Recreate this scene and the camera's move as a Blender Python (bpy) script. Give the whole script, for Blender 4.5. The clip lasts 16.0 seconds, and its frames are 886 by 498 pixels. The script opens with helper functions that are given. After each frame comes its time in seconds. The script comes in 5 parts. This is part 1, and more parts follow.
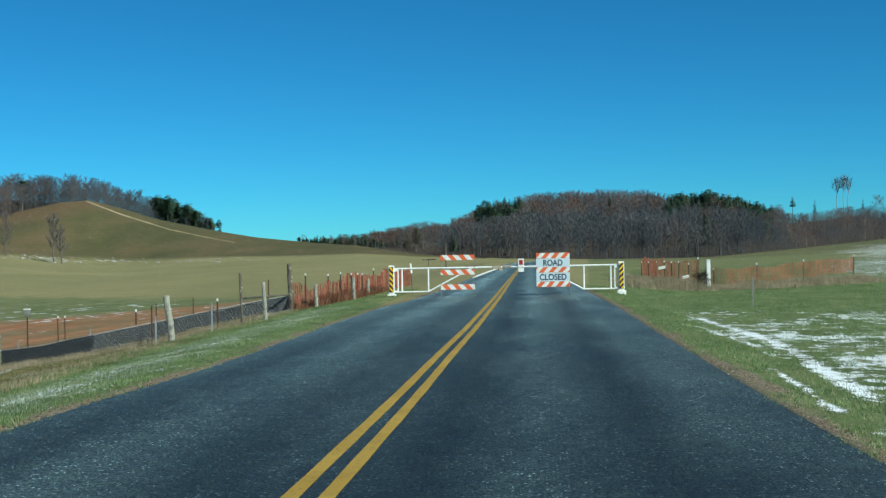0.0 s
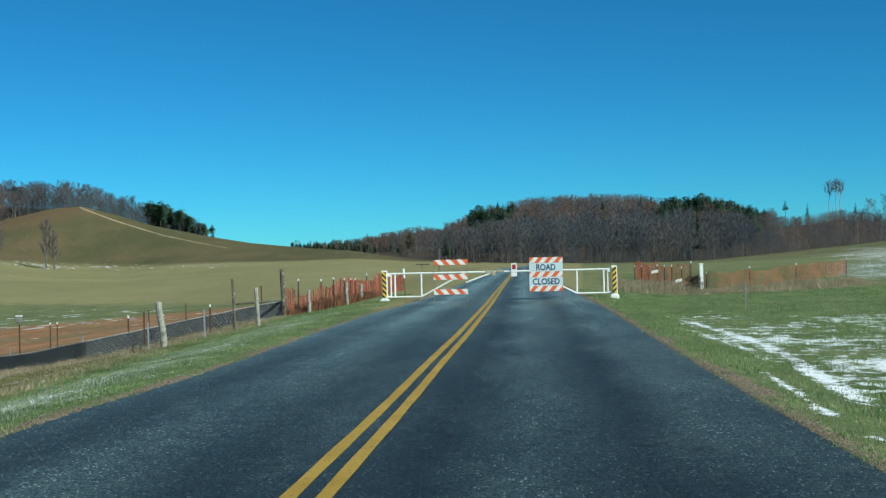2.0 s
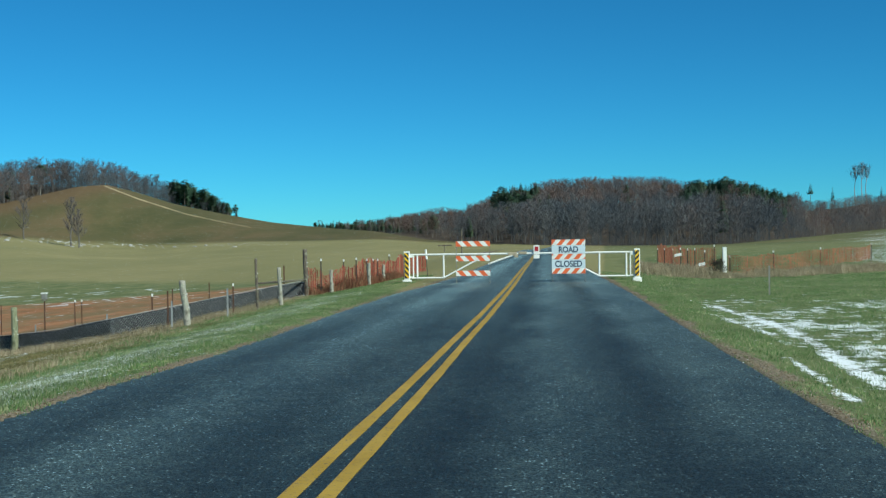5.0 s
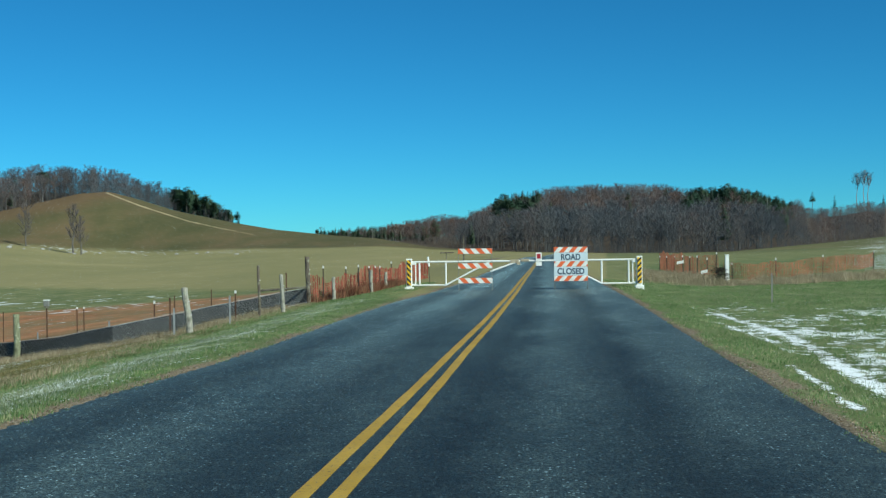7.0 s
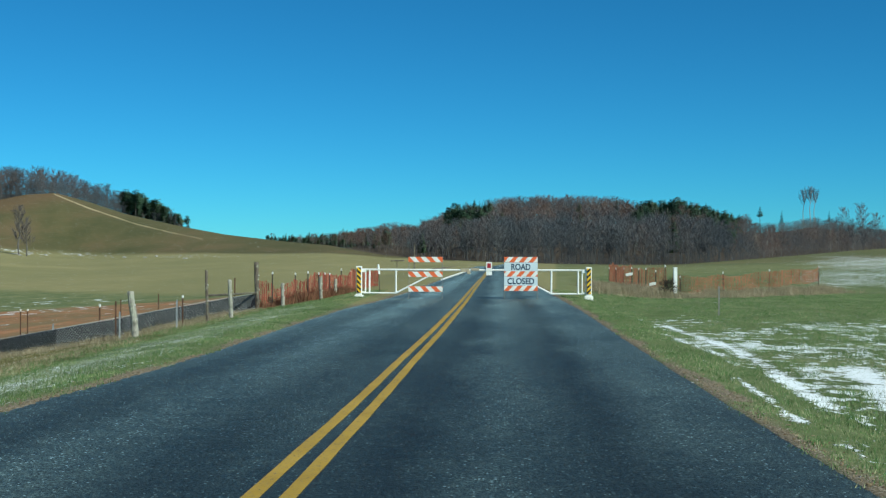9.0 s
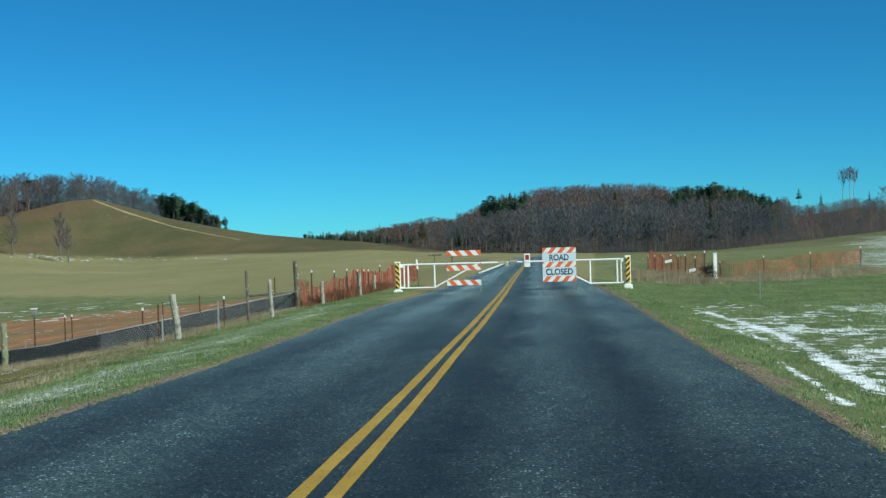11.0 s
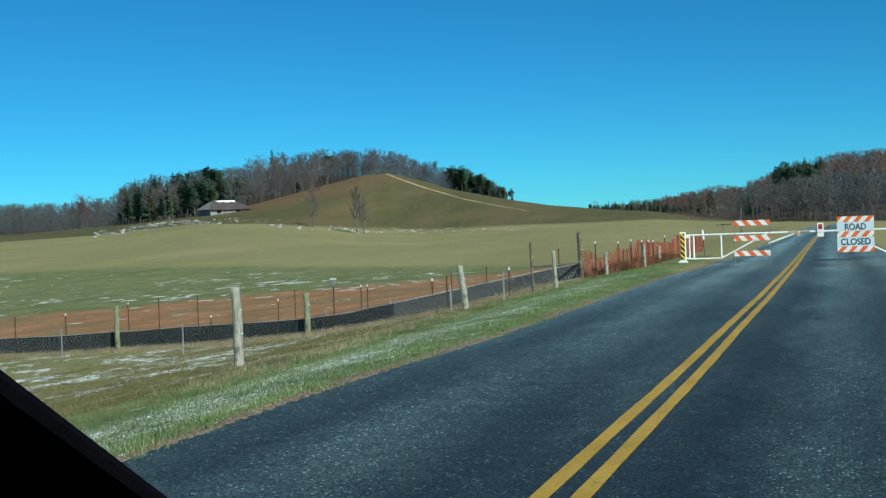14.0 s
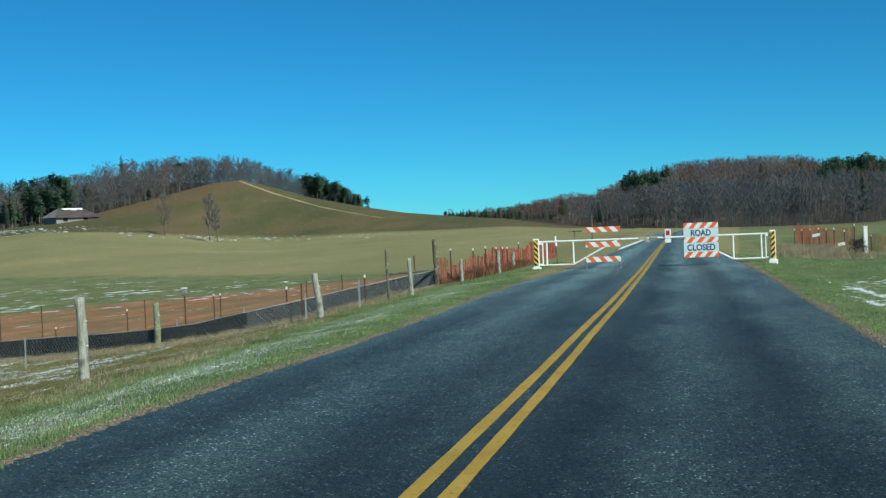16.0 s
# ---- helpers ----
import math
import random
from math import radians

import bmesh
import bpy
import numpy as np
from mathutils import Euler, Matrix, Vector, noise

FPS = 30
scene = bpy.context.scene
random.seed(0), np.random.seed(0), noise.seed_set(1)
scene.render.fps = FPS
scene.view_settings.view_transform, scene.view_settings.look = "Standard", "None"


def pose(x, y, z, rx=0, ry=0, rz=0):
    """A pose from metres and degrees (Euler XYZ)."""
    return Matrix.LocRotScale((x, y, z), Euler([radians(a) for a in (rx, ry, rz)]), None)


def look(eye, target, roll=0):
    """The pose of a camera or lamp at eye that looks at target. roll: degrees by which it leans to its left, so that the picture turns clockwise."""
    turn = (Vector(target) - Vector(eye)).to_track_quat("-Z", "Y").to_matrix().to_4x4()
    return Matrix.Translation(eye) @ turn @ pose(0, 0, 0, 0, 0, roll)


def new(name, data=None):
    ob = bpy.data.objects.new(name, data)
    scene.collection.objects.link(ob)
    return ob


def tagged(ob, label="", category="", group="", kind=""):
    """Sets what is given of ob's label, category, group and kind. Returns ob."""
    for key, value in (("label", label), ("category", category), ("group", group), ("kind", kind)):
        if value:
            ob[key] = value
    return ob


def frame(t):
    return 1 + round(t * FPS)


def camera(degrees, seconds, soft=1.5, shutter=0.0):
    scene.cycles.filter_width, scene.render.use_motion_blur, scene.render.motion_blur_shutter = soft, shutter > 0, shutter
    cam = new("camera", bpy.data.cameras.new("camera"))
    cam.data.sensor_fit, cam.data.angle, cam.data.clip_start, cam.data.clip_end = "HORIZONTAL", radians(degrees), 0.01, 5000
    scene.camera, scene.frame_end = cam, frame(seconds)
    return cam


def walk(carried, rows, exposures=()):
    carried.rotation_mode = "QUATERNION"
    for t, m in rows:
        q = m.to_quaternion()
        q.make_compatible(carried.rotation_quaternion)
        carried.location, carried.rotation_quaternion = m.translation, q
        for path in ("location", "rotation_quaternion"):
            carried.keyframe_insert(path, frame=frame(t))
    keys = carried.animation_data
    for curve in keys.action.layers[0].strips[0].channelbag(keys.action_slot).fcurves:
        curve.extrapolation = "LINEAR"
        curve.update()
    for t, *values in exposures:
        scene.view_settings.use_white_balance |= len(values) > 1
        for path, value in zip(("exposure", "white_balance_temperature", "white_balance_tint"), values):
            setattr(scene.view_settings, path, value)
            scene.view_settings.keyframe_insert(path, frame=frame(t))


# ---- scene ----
cam = camera(41.0, 16.0, soft=1.32)
# seconds, place in metres, turn in degrees
ROWS = [
    (0.0, 0.028, 0.072, 1.451, 90.084, 1.106, 4.005),
    (0.5, 0.036, 0.080, 1.467, 90.510, 1.927, 3.789),
    (1.0, 0.045, 0.080, 1.469, 90.436, 1.800, 3.807),
    (1.5, 0.048, 0.099, 1.476, 89.740, 1.887, 3.879),
    (2.0, 0.046, 0.088, 1.455, 90.306, 1.341, 3.692),
    (2.5, 0.044, 0.075, 1.467, 89.506, 1.130, 4.589),
    (3.0, 0.061, 0.073, 1.467, 89.600, 1.036, 4.665),
    (3.5, 0.055, 0.066, 1.453, 89.155, 0.871, 4.578),
    (4.0, 0.042, 0.077, 1.465, 89.296, 0.807, 4.687),
    (6.3, 0.047, 0.077, 1.451, 89.534, 0.846, 4.814),
    (6.5, 0.027, 0.084, 1.460, 89.708, 0.909, 4.699),
    (7.0, 0.030, 0.085, 1.463, 89.764, 0.788, 4.866),
    (7.5, 0.048, 0.100, 1.465, 89.772, 1.695, 4.767),
    (8.0, 0.052, 0.126, 1.438, 89.422, 1.144, 3.564),
    (8.3, 0.001, 0.177, 1.434, 87.895, -1.644, -0.180),
    (8.5, 0.007, 0.180, 1.482, 88.615, -2.422, -0.656),
    (8.7, 0.014, 0.147, 1.493, 89.778, -1.219, 1.054),
    (9.0, 0.040, 0.127, 1.456, 90.162, -0.234, 2.499),
    (9.2, 0.028, 0.134, 1.469, 89.829, -0.378, 2.256),
    (11.5, 0.030, 0.078, 1.455, 89.874, 2.325, 5.023),
    (11.8, 0.002, 0.006, 1.448, 88.769, 1.887, 6.639),
    (12.0, -0.008, -0.034, 1.468, 88.433, 1.815, 9.268),
    (12.2, 0.010, -0.069, 1.468, 89.457, 1.386, 14.410),
    (12.3, 0.029, -0.086, 1.487, 89.844, 0.944, 15.850),
    (12.5, 0.023, -0.077, 1.491, 89.700, 0.970, 16.167),
    (13.0, 0.045, -0.093, 1.510, 89.439, 0.945, 15.911),
    (13.3, 0.091, -0.057, 1.500, 88.647, 3.001, 18.127),
    (13.5, 0.089, -0.055, 1.501, 89.213, 1.849, 18.410),
    (14.0, 0.124, -0.063, 1.496, 88.874, 2.152, 18.042),
    (14.5, 0.108, -0.040, 1.496, 88.676, 1.997, 17.482),
    (15.0, 0.086, 0.002, 1.472, 88.284, 1.870, 16.485),
    (15.5, 0.084, 0.012, 1.480, 87.999, 2.231, 15.006),
    (16.0, 0.094, 0.103, 1.488, 88.964, 2.328, 11.073),
]
walk(cam, [(t, pose(x, y, z, rx, ry, rz)) for t, x, y, z, rx, ry, rz in ROWS], exposures=[(0.0, 0.18, 6000, -8)])

# ---- light ----
SUN_EL, SUN_AZ = 38.0, 130.0   # degrees above the horizon, clockwise from straight ahead
world = bpy.data.worlds.new("sky")
scene.world = world
world.use_nodes = True
wn = world.node_tree.nodes
sky = wn.new("ShaderNodeTexSky")
sky.sky_type, sky.sun_disc = "NISHITA", False
sky.sun_elevation, sky.sun_rotation = radians(SUN_EL), radians(SUN_AZ)
sky.altitude, sky.air_density, sky.dust_density, sky.ozone_density = 2600, 1.0, 0.0, 5.0
deep = wn.new("ShaderNodeGamma")
deep.inputs[1].default_value = 1.03
tone = wn.new("ShaderNodeMix")
tone.data_type, tone.blend_type = "RGBA", "MULTIPLY"
tone.inputs[0].default_value, tone.inputs[7].default_value = 1.0, (0.367, 1.017, 1.252, 1)
world.node_tree.links.new(sky.outputs[0], deep.inputs[0])
world.node_tree.links.new(deep.outputs[0], tone.inputs[6])
world.node_tree.links.new(tone.outputs[2], wn["Background"].inputs[0])
wn["Background"].inputs[1].default_value = 0.0625
lamp = new("sun", bpy.data.lights.new("sun", "SUN"))
lamp.data.energy, lamp.data.angle, lamp.data.color = 4.9, radians(0.53), (1.0, 0.94, 0.84)
se, sa = radians(SUN_EL), radians(SUN_AZ)
to_sun = Vector((math.sin(sa) * math.cos(se), math.cos(sa) * math.cos(se), math.sin(se)))
lamp.matrix_world = look(to_sun * 50 + Vector((0, 0, 5)), (0, 0, 5))

# ---- materials ----


class Mat:
    """A small wrapper that makes node materials quick to write."""

    def __init__(self, name, rough=0.8, metal=0.0, spec=0.3):
        self.m = bpy.data.materials.new(name)
        self.m.use_nodes = True
        self.t = self.m.node_tree
        self.b = self.t.nodes["Principled BSDF"]
        self.b.inputs["Roughness"].default_value = rough
        self.b.inputs["Metallic"].default_value = metal
        self.b.inputs["Specular IOR Level"].default_value = spec

    def node(self, kind, **sets):
        n = self.t.nodes.new(kind)
        for k, v in sets.items():
            n.inputs[int(k[1:])].default_value = v
        return n

    def wire(self, a, b):
        self.t.links.new(a, b)

    def coord(self, kind="Object"):
        return self.t.nodes.new("ShaderNodeTexCoord").outputs[kind]

    def place(self):
        return self.t.nodes.new("ShaderNodeNewGeometry").outputs["Position"]

    def scaled(self, vec, sx, sy, sz):
        n = self.t.nodes.new("ShaderNodeMapping")
        n.inputs["Scale"].default_value = (sx, sy, sz)
        self.wire(vec, n.inputs["Vector"])
        return n.outputs[0]

    def noise(self, vec, scale, detail=4.0, rough=0.6):
        n = self.t.nodes.new("ShaderNodeTexNoise")
        n.inputs["Scale"].default_value, n.inputs["Detail"].default_value, n.inputs["Roughness"].default_value = scale, detail, rough
        self.wire(vec, n.inputs["Vector"])
        return n.outputs["Fac"]

    def ramp(self, fac, *stops):
        n = self.t.nodes.new("ShaderNodeValToRGB")
        e = n.color_ramp.elements
        while len(e) < len(stops):
            e.new(0.5)
        for s, (p, c) in zip(e, stops):
            s.position = p
            s.color = (*c, 1) if len(c) == 3 else c
        self.wire(fac, n.inputs[0])
        return n.outputs[0]

    def math(self, op, a, b=None, clamp=False):
        n = self.t.nodes.new("ShaderNodeMath")
        n.operation, n.use_clamp = op, clamp
        for k, v in enumerate((a, b)):
            if v is None:
                continue
            if isinstance(v, (int, float)):
                n.inputs[k].default_value = v
            else:
                self.wire(v, n.inputs[k])
        return n.outputs[0]

    def mix(self, fac, a, b, blend="MIX"):
        n = self.t.nodes.new("ShaderNodeMix")
        n.data_type, n.blend_type = "RGBA", blend
        for k, v in ((0, fac), (6, a), (7, b)):
            if isinstance(v, (int, float)):
                n.inputs[k].default_value = v
            elif isinstance(v, tuple):
                n.inputs[k].default_value = (*v, 1)
            else:
                self.wire(v, n.inputs[k])
        return n.outputs[2]

    def attr(self, name):
        n = self.t.nodes.new("ShaderNodeAttribute")
        n.attribute_name = name
        return n.outputs["Fac"]

    def colour(self, c):
        if isinstance(c, tuple):
            self.b.inputs["Base Color"].default_value = (*c, 1)
        else:
            self.wire(c, self.b.inputs["Base Color"])
        return self

    def bump(self, height, strength=0.4, dist=0.01):
        n = self.t.nodes.new("ShaderNodeBump")
        n.inputs["Strength"].default_value, n.inputs["Distance"].default_value = strength, dist
        self.wire(height, n.inputs["Height"])
        self.wire(n.outputs[0], self.b.inputs["Normal"])
        return self


def simple(name, c, rough=0.7, metal=0.0, vary=0.25, scale=6.0, spec=0.3):
    k = Mat(name, rough, metal, spec)
    lo, hi = tuple(v * (1 - vary) for v in c), tuple(min(1, v * (1 + vary)) for v in c)
    n = k.noise(k.place(), scale, 6)
    k.colour(k.ramp(n, (0.3, lo), (0.7, hi)))
    return k.bump(k.noise(k.place(), scale * 8, 3), 0.25, 0.004).m


def asphalt():
    k = Mat("asphalt", 0.62, 0, 0.4)
    p = k.place()
    fine, coarse = k.noise(p, 70, 2, 0.6), k.noise(p, 26, 3, 0.7)
    grit = k.ramp(k.math("ADD", k.math("MULTIPLY", fine, 0.6), k.math("MULTIPLY", coarse, 0.4)),
                  (0.40, (0.012, 0.018, 0.019)), (0.50, (0.042, 0.054, 0.052)), (0.585, (0.125, 0.146, 0.138)))
    chip = k.t.nodes.new("ShaderNodeTexVoronoi")
    chip.inputs["Scale"].default_value = 38
    k.wire(p, chip.inputs["Vector"])
    sep0 = k.t.nodes.new("ShaderNodeSeparateColor")
    k.wire(chip.outputs["Color"], sep0.inputs[0])
    pale = k.math("MULTIPLY", k.math("GREATER_THAN", sep0.outputs[0], 0.90), k.math("LESS_THAN", chip.outputs["Distance"], 0.34))
    grit = k.mix(pale, grit, (0.38, 0.44, 0.43))
    streak = k.noise(k.scaled(p, 1.0, 0.04, 1.0), 1.4, 4, 0.55)
    blot = k.noise(k.scaled(p, 1.0, 0.30, 1.0), 0.8, 5, 0.6)
    sep = k.t.nodes.new("ShaderNodeSeparateXYZ")
    k.wire(p, sep.inputs[0])
    # wheel paths and oil strips, by metres across from the centre line
    u = k.math("ADD", k.math("MULTIPLY", k.math("ADD", k.attr("across"), 3.3), 1 / 6.8),
               k.math("ADD", k.math("MULTIPLY", k.math("SUBTRACT", streak, 0.5), 0.05), k.math("MULTIPLY", k.math("SUBTRACT", blot, 0.5), 0.10)))
    lanes = [(-3.1, 1.32), (-2.35, 0.68), (-1.75, 1.40), (-1.25, 1.12), (-0.8, 0.60), (-0.2, 0.80), (0.15, 0.66), (0.6, 0.44), (1.25, 1.12), (1.6, 0.90), (2.1, 0.48), (2.7, 1.05), (3.4, 0.95)]
    tone = k.ramp(u, *[((a + 3.3) / 6.8, (v * 0.84, v, v * 1.09)) for a, v in lanes])
    mott = k.math("ADD", k.math("MULTIPLY", blot, 0.55), k.math("MULTIPLY", k.noise(p, 4.5, 4, 0.65), 0.45))
    tone = k.mix(1.0, tone, k.ramp(mott, (0.37, (0.54, 0.60, 0.66)), (0.50, (0.96, 0.98, 1.0)), (0.63, (1.50, 1.48, 1.42))), "MULTIPLY")
    # darker near, paler towards the gate: grazing sky sheen put into the colour
    far_sheen = k.ramp(k.math("ADD", k.math("MULTIPLY", sep.outputs[1], 0.022), k.math("MULTIPLY", blot, 0.25)), (0.20, (0.45,) * 3), (0.50, (0.95,) * 3), (0.95, (1.95,) * 3))
    tone = k.mix(1.0, tone, far_sheen, "MULTIPLY")
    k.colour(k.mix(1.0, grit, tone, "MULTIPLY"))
    return k.bump(k.math("ADD", fine, coarse), 0.7, 0.009).m


def line_paint():
    k = Mat("yellow_line_paint", 0.65)
    p = k.place()
    wear = k.noise(p, 30, 5, 0.75)
    base = k.ramp(k.noise(p, 1.2, 4), (0.3, (0.31, 0.19, 0.020)), (0.7, (0.42, 0.27, 0.040)))
    k.colour(k.mix(k.ramp(wear, (0.33, (1, 1, 1)), (0.44, (0, 0, 0))), base, (0.07, 0.07, 0.06)))
    return k.bump(wear, 0.4, 0.004).m


def ground_mat():
    k = Mat("field_ground", 0.95, 0, 0.1)
    p = k.place()
    big, mid, fine = k.noise(k.scaled(p, 1.0, 0.30, 1.0), 0.045, 6, 0.65), k.noise(k.scaled(p, 1.0, 0.45, 1.0), 0.6, 5, 0.7), k.noise(p, 14, 4, 0.75)
    mixn = k.math("ADD", k.math("MULTIPLY", mid, 0.6), k.math("MULTIPLY", fine, 0.4))
    green = k.ramp(mixn, (0.35, (0.064, 0.090, 0.032)), (0.52, (0.124, 0.150, 0.062)), (0.66, (0.225, 0.230, 0.120)))
    tan = k.ramp(k.math("ADD", k.math("MULTIPLY", big, 0.6), k.math("MULTIPLY", mixn, 0.4)),
                 (0.34, (0.180, 0.170, 0.076)), (0.52, (0.235, 0.210, 0.098)), (0.68, (0.31, 0.26, 0.13)))
    hill = k.ramp(k.math("ADD", k.math("MULTIPLY", big, 0.7), k.math("MULTIPLY", mid, 0.3)),
                  (0.36, (0.066, 0.068, 0.029)), (0.50, (0.094, 0.085, 0.038)), (0.62, (0.132, 0.098, 0.050)))
    sod = k.ramp(k.noise(k.scaled(p, 1.0, 0.5, 1.0), 0.35, 6, 0.75), (0.40, (0, 0, 0)), (0.58, (0.85,) * 3))
    dirt = k.mix(sod, k.ramp(mixn, (0.38, (0.20, 0.095, 0.045)), (0.52, (0.34, 0.155, 0.075)), (0.66, (0.42, 0.25, 0.14))), (0.17, 0.135, 0.07))
    litter = k.ramp(mixn, (0.38, (0.042, 0.034, 0.026)), (0.6, (0.095, 0.072, 0.054)))
    gravel = k.ramp(k.noise(p, 30, 3, 0.8), (0.33, (0.066, 0.054, 0.032)), (0.50, (0.165, 0.130, 0.086)), (0.66, (0.33, 0.28, 0.225)))

    def step(name, soft=0.12):
        a = k.math("ADD", k.attr(name), k.math("MULTIPLY", k.math("SUBTRACT", mixn, 0.5), 0.8))
        return k.ramp(a, (0.5 - soft, (0, 0, 0)), (0.5 + soft, (1, 1, 1)))
    c = k.mix(step("tan", 0.3), green, tan)
    c = k.mix(step("hill", 0.3), c, hill)
    c = k.mix(step("brown", 0.45), c, k.ramp(mixn, (0.36, (0.105, 0.072, 0.038)), (0.62, (0.155, 0.106, 0.054))))
    c = k.mix(step("dirt", 0.34), c, dirt)
    c = k.mix(step("litter", 0.2), c, litter)
    c = k.mix(step("gravel", 0.2), c, gravel)
    flat = k.scaled(p, 0.9, 0.6, 1.0)
    flake = k.math("ADD", k.math("MULTIPLY", k.noise(flat, 0.8, 4, 0.7), 0.24), k.math("ADD", k.math("MULTIPLY", k.noise(flat, 3.6, 5, 0.75), 0.34), k.math("MULTIPLY", k.noise(flat, 13.0, 4, 0.8), 0.42)))
    s = k.math("ADD", k.attr("snow"), k.math("MULTIPLY", k.math("SUBTRACT", flake, 0.5), 5.2))
    s2 = k.ramp(s, (0.45, (0, 0, 0)), (0.64, (1, 1, 1)))
    # scattered scraps of old snow: small ones by the road, long ones out in the field
    near = k.math("ADD", k.math("MULTIPLY", k.noise(k.scaled(p, 1.0, 0.7, 1.0), 3.4, 3, 0.6), 0.7), k.math("MULTIPLY", k.noise(p, 0.5, 2), 0.3))
    far = k.math("ADD", k.math("MULTIPLY", k.noise(k.scaled(p, 1.0, 0.5, 1.0), 0.85, 3, 0.6), 0.72), k.math("MULTIPLY", k.noise(p, 0.09, 2), 0.28))
    for name, n, gain in (("dab", near, 0.33), ("fleck", far, 0.13)):
        w = k.math("ADD", k.math("MULTIPLY", k.attr(name), gain), k.math("SUBTRACT", n, 0.30))
        w = k.ramp(w, (0.385, (0, 0, 0)), (0.425, (0.85,) * 3))
        s2 = k.math("MAXIMUM", s2, w)
    c = k.mix(s2, c, (0.80, 0.83, 0.86))
    k.colour(c)
    return k.bump(k.math("ADD", mixn, k.math("MULTIPLY", s2, 0.3)), 0.9, 0.06).m


def blades(name, *cols):
    k = Mat(name, 0.75, 0, 0.2)
    isl = k.t.nodes.new("ShaderNodeNewGeometry").outputs["Random Per Island"]
    n = len(cols)
    patch = k.ramp(k.noise(k.place(), 0.9, 5, 0.7), (0.36, (0.62, 0.66, 0.6)), (0.62, (1.25, 1.2, 1.15)))
    k.colour(k.mix(1.0, k.ramp(isl, *[(i / (n - 1), c) for i, c in enumerate(cols)]), patch, "MULTIPLY"))
    return k.m


def tinted(name, *stops):
    """Bark, twigs or needles: each tree has its own tint, each piece a little of its own."""
    k = Mat(name, 0.9, 0, 0.1)
    isl = k.t.nodes.new("ShaderNodeNewGeometry").outputs["Random Per Island"]
    base = k.ramp(k.attr("tint"), *stops)
    k.colour(k.mix(1.0, base, k.ramp(isl, (0.0, (0.78,) * 3), (1.0, (1.2,) * 3)), "MULTIPLY"))
    return k.m


def stripes(name, a, b, pitch, lean, rough=0.45):
    """Slanting bands of reflective sheeting across a board, in the board's own x and z."""
    k = Mat(name, rough, 0, 0.5)
    sep = k.t.nodes.new("ShaderNodeSeparateXYZ")
    k.wire(k.coord(), sep.inputs[0])
    f = k.math("FRACT", k.math("MULTIPLY", k.math("ADD", sep.outputs[0], k.math("MULTIPLY", sep.outputs[2], lean)), 1.0 / pitch))
    e = k.ramp(f, (0.0, (0, 0, 0)), (0.49, (0, 0, 0)), (0.51, (1, 1, 1)), (1.0, (1, 1, 1)))
    dirt = k.ramp(k.noise(k.coord(), 5, 6, 0.7), (0.35, (0.80, 0.78, 0.75)), (0.6, (1, 1, 1)))
    return k.colour(k.mix(1.0, k.mix(e, a, b), dirt, "MULTIPLY")).m


def wood(name, lo, hi):
    k = Mat(name, 0.92, 0, 0.1)
    g = k.noise(k.scaled(k.coord(), 9, 9, 0.9), 4, 6, 0.75)
    lichen = k.noise(k.coord(), 9, 5, 0.7)
    c = k.mix(k.ramp(lichen, (0.52, (0, 0, 0)), (0.66, (0.8, 0.8, 0.8))), k.ramp(g, (0.34, lo), (0.62, hi)), (0.40, 0.42, 0.30))
    k.colour(k.mix(k.ramp(k.noise(k.coord(), 4, 4), (0.32, (0.7, 0.7, 0.7)), (0.46, (0, 0, 0))), c, tuple(v * .45 for v in lo)))
    return k.bump(k.math("ADD", g, lichen), 1.0, 0.02).m


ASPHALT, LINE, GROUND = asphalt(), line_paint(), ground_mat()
WHITE = simple("white_gate_paint", (0.78, 0.78, 0.74), 0.45, 0, 0.12, 3, 0.4)
BOARD_GREY = simple("sign_sheeting", (0.56, 0.64, 0.68), 0.4, 0, 0.06, 2, 0.4)
LETTER = simple("black_letters", (0.03, 0.06, 0.10), 0.5, 0, 0.1)
RED = simple("red_sheeting", (0.35, 0.03, 0.04), 0.45, 0, 0.2)
STEEL = simple("galvanised_steel", (0.36, 0.37, 0.37), 0.5, 0.5, 0.2, 12)
DARK_STEEL = simple("dark_tpost_steel", (0.065, 0.055, 0.045), 0.7, 0.2, 0.3, 12)
BRASS = simple("weathered_latch", (0.42, 0.36, 0.26), 0.6, 0.2)
ORANGE_STRIPE = stripes("orange_white_stripes", (0.78, 0.77, 0.73), (0.72, 0.14, 0.045), 0.30, -0.85)
ORANGE_STRIPE_B = stripes("orange_white_stripes_mirrored", (0.78, 0.77, 0.73), (0.72, 0.14, 0.045), 0.34, 0.9)
HAZARD = stripes("yellow_black_stripes", (0.80, 0.50, 0.03), (0.02, 0.02, 0.02), 0.17, 1.0)
FROST = blades("frosted_grass", (0.085, 0.115, 0.05), (0.15, 0.18, 0.105), (0.25, 0.29, 0.22), (0.46, 0.51, 0.48))
OLIVE = blades("field_grass", (0.064, 0.066, 0.026), (0.112, 0.106, 0.042), (0.165, 0.142, 0.066), (0.24, 0.20, 0.115))
PEBBLE = blades("edge_pebbles", (0.07, 0.06, 0.048), (0.14, 0.115, 0.085), (0.22, 0.18, 0.14), (0.42, 0.38, 0.34))
LEAF = blades("dead_leaf_litter", (0.08, 0.056, 0.033), (0.16, 0.118, 0.07), (0.28, 0.22, 0.145))
DARK_TWIG = blades("dark_bush_twigs", (0.018, 0.015, 0.012), (0.04, 0.032, 0.026), (0.07, 0.055, 0.045))
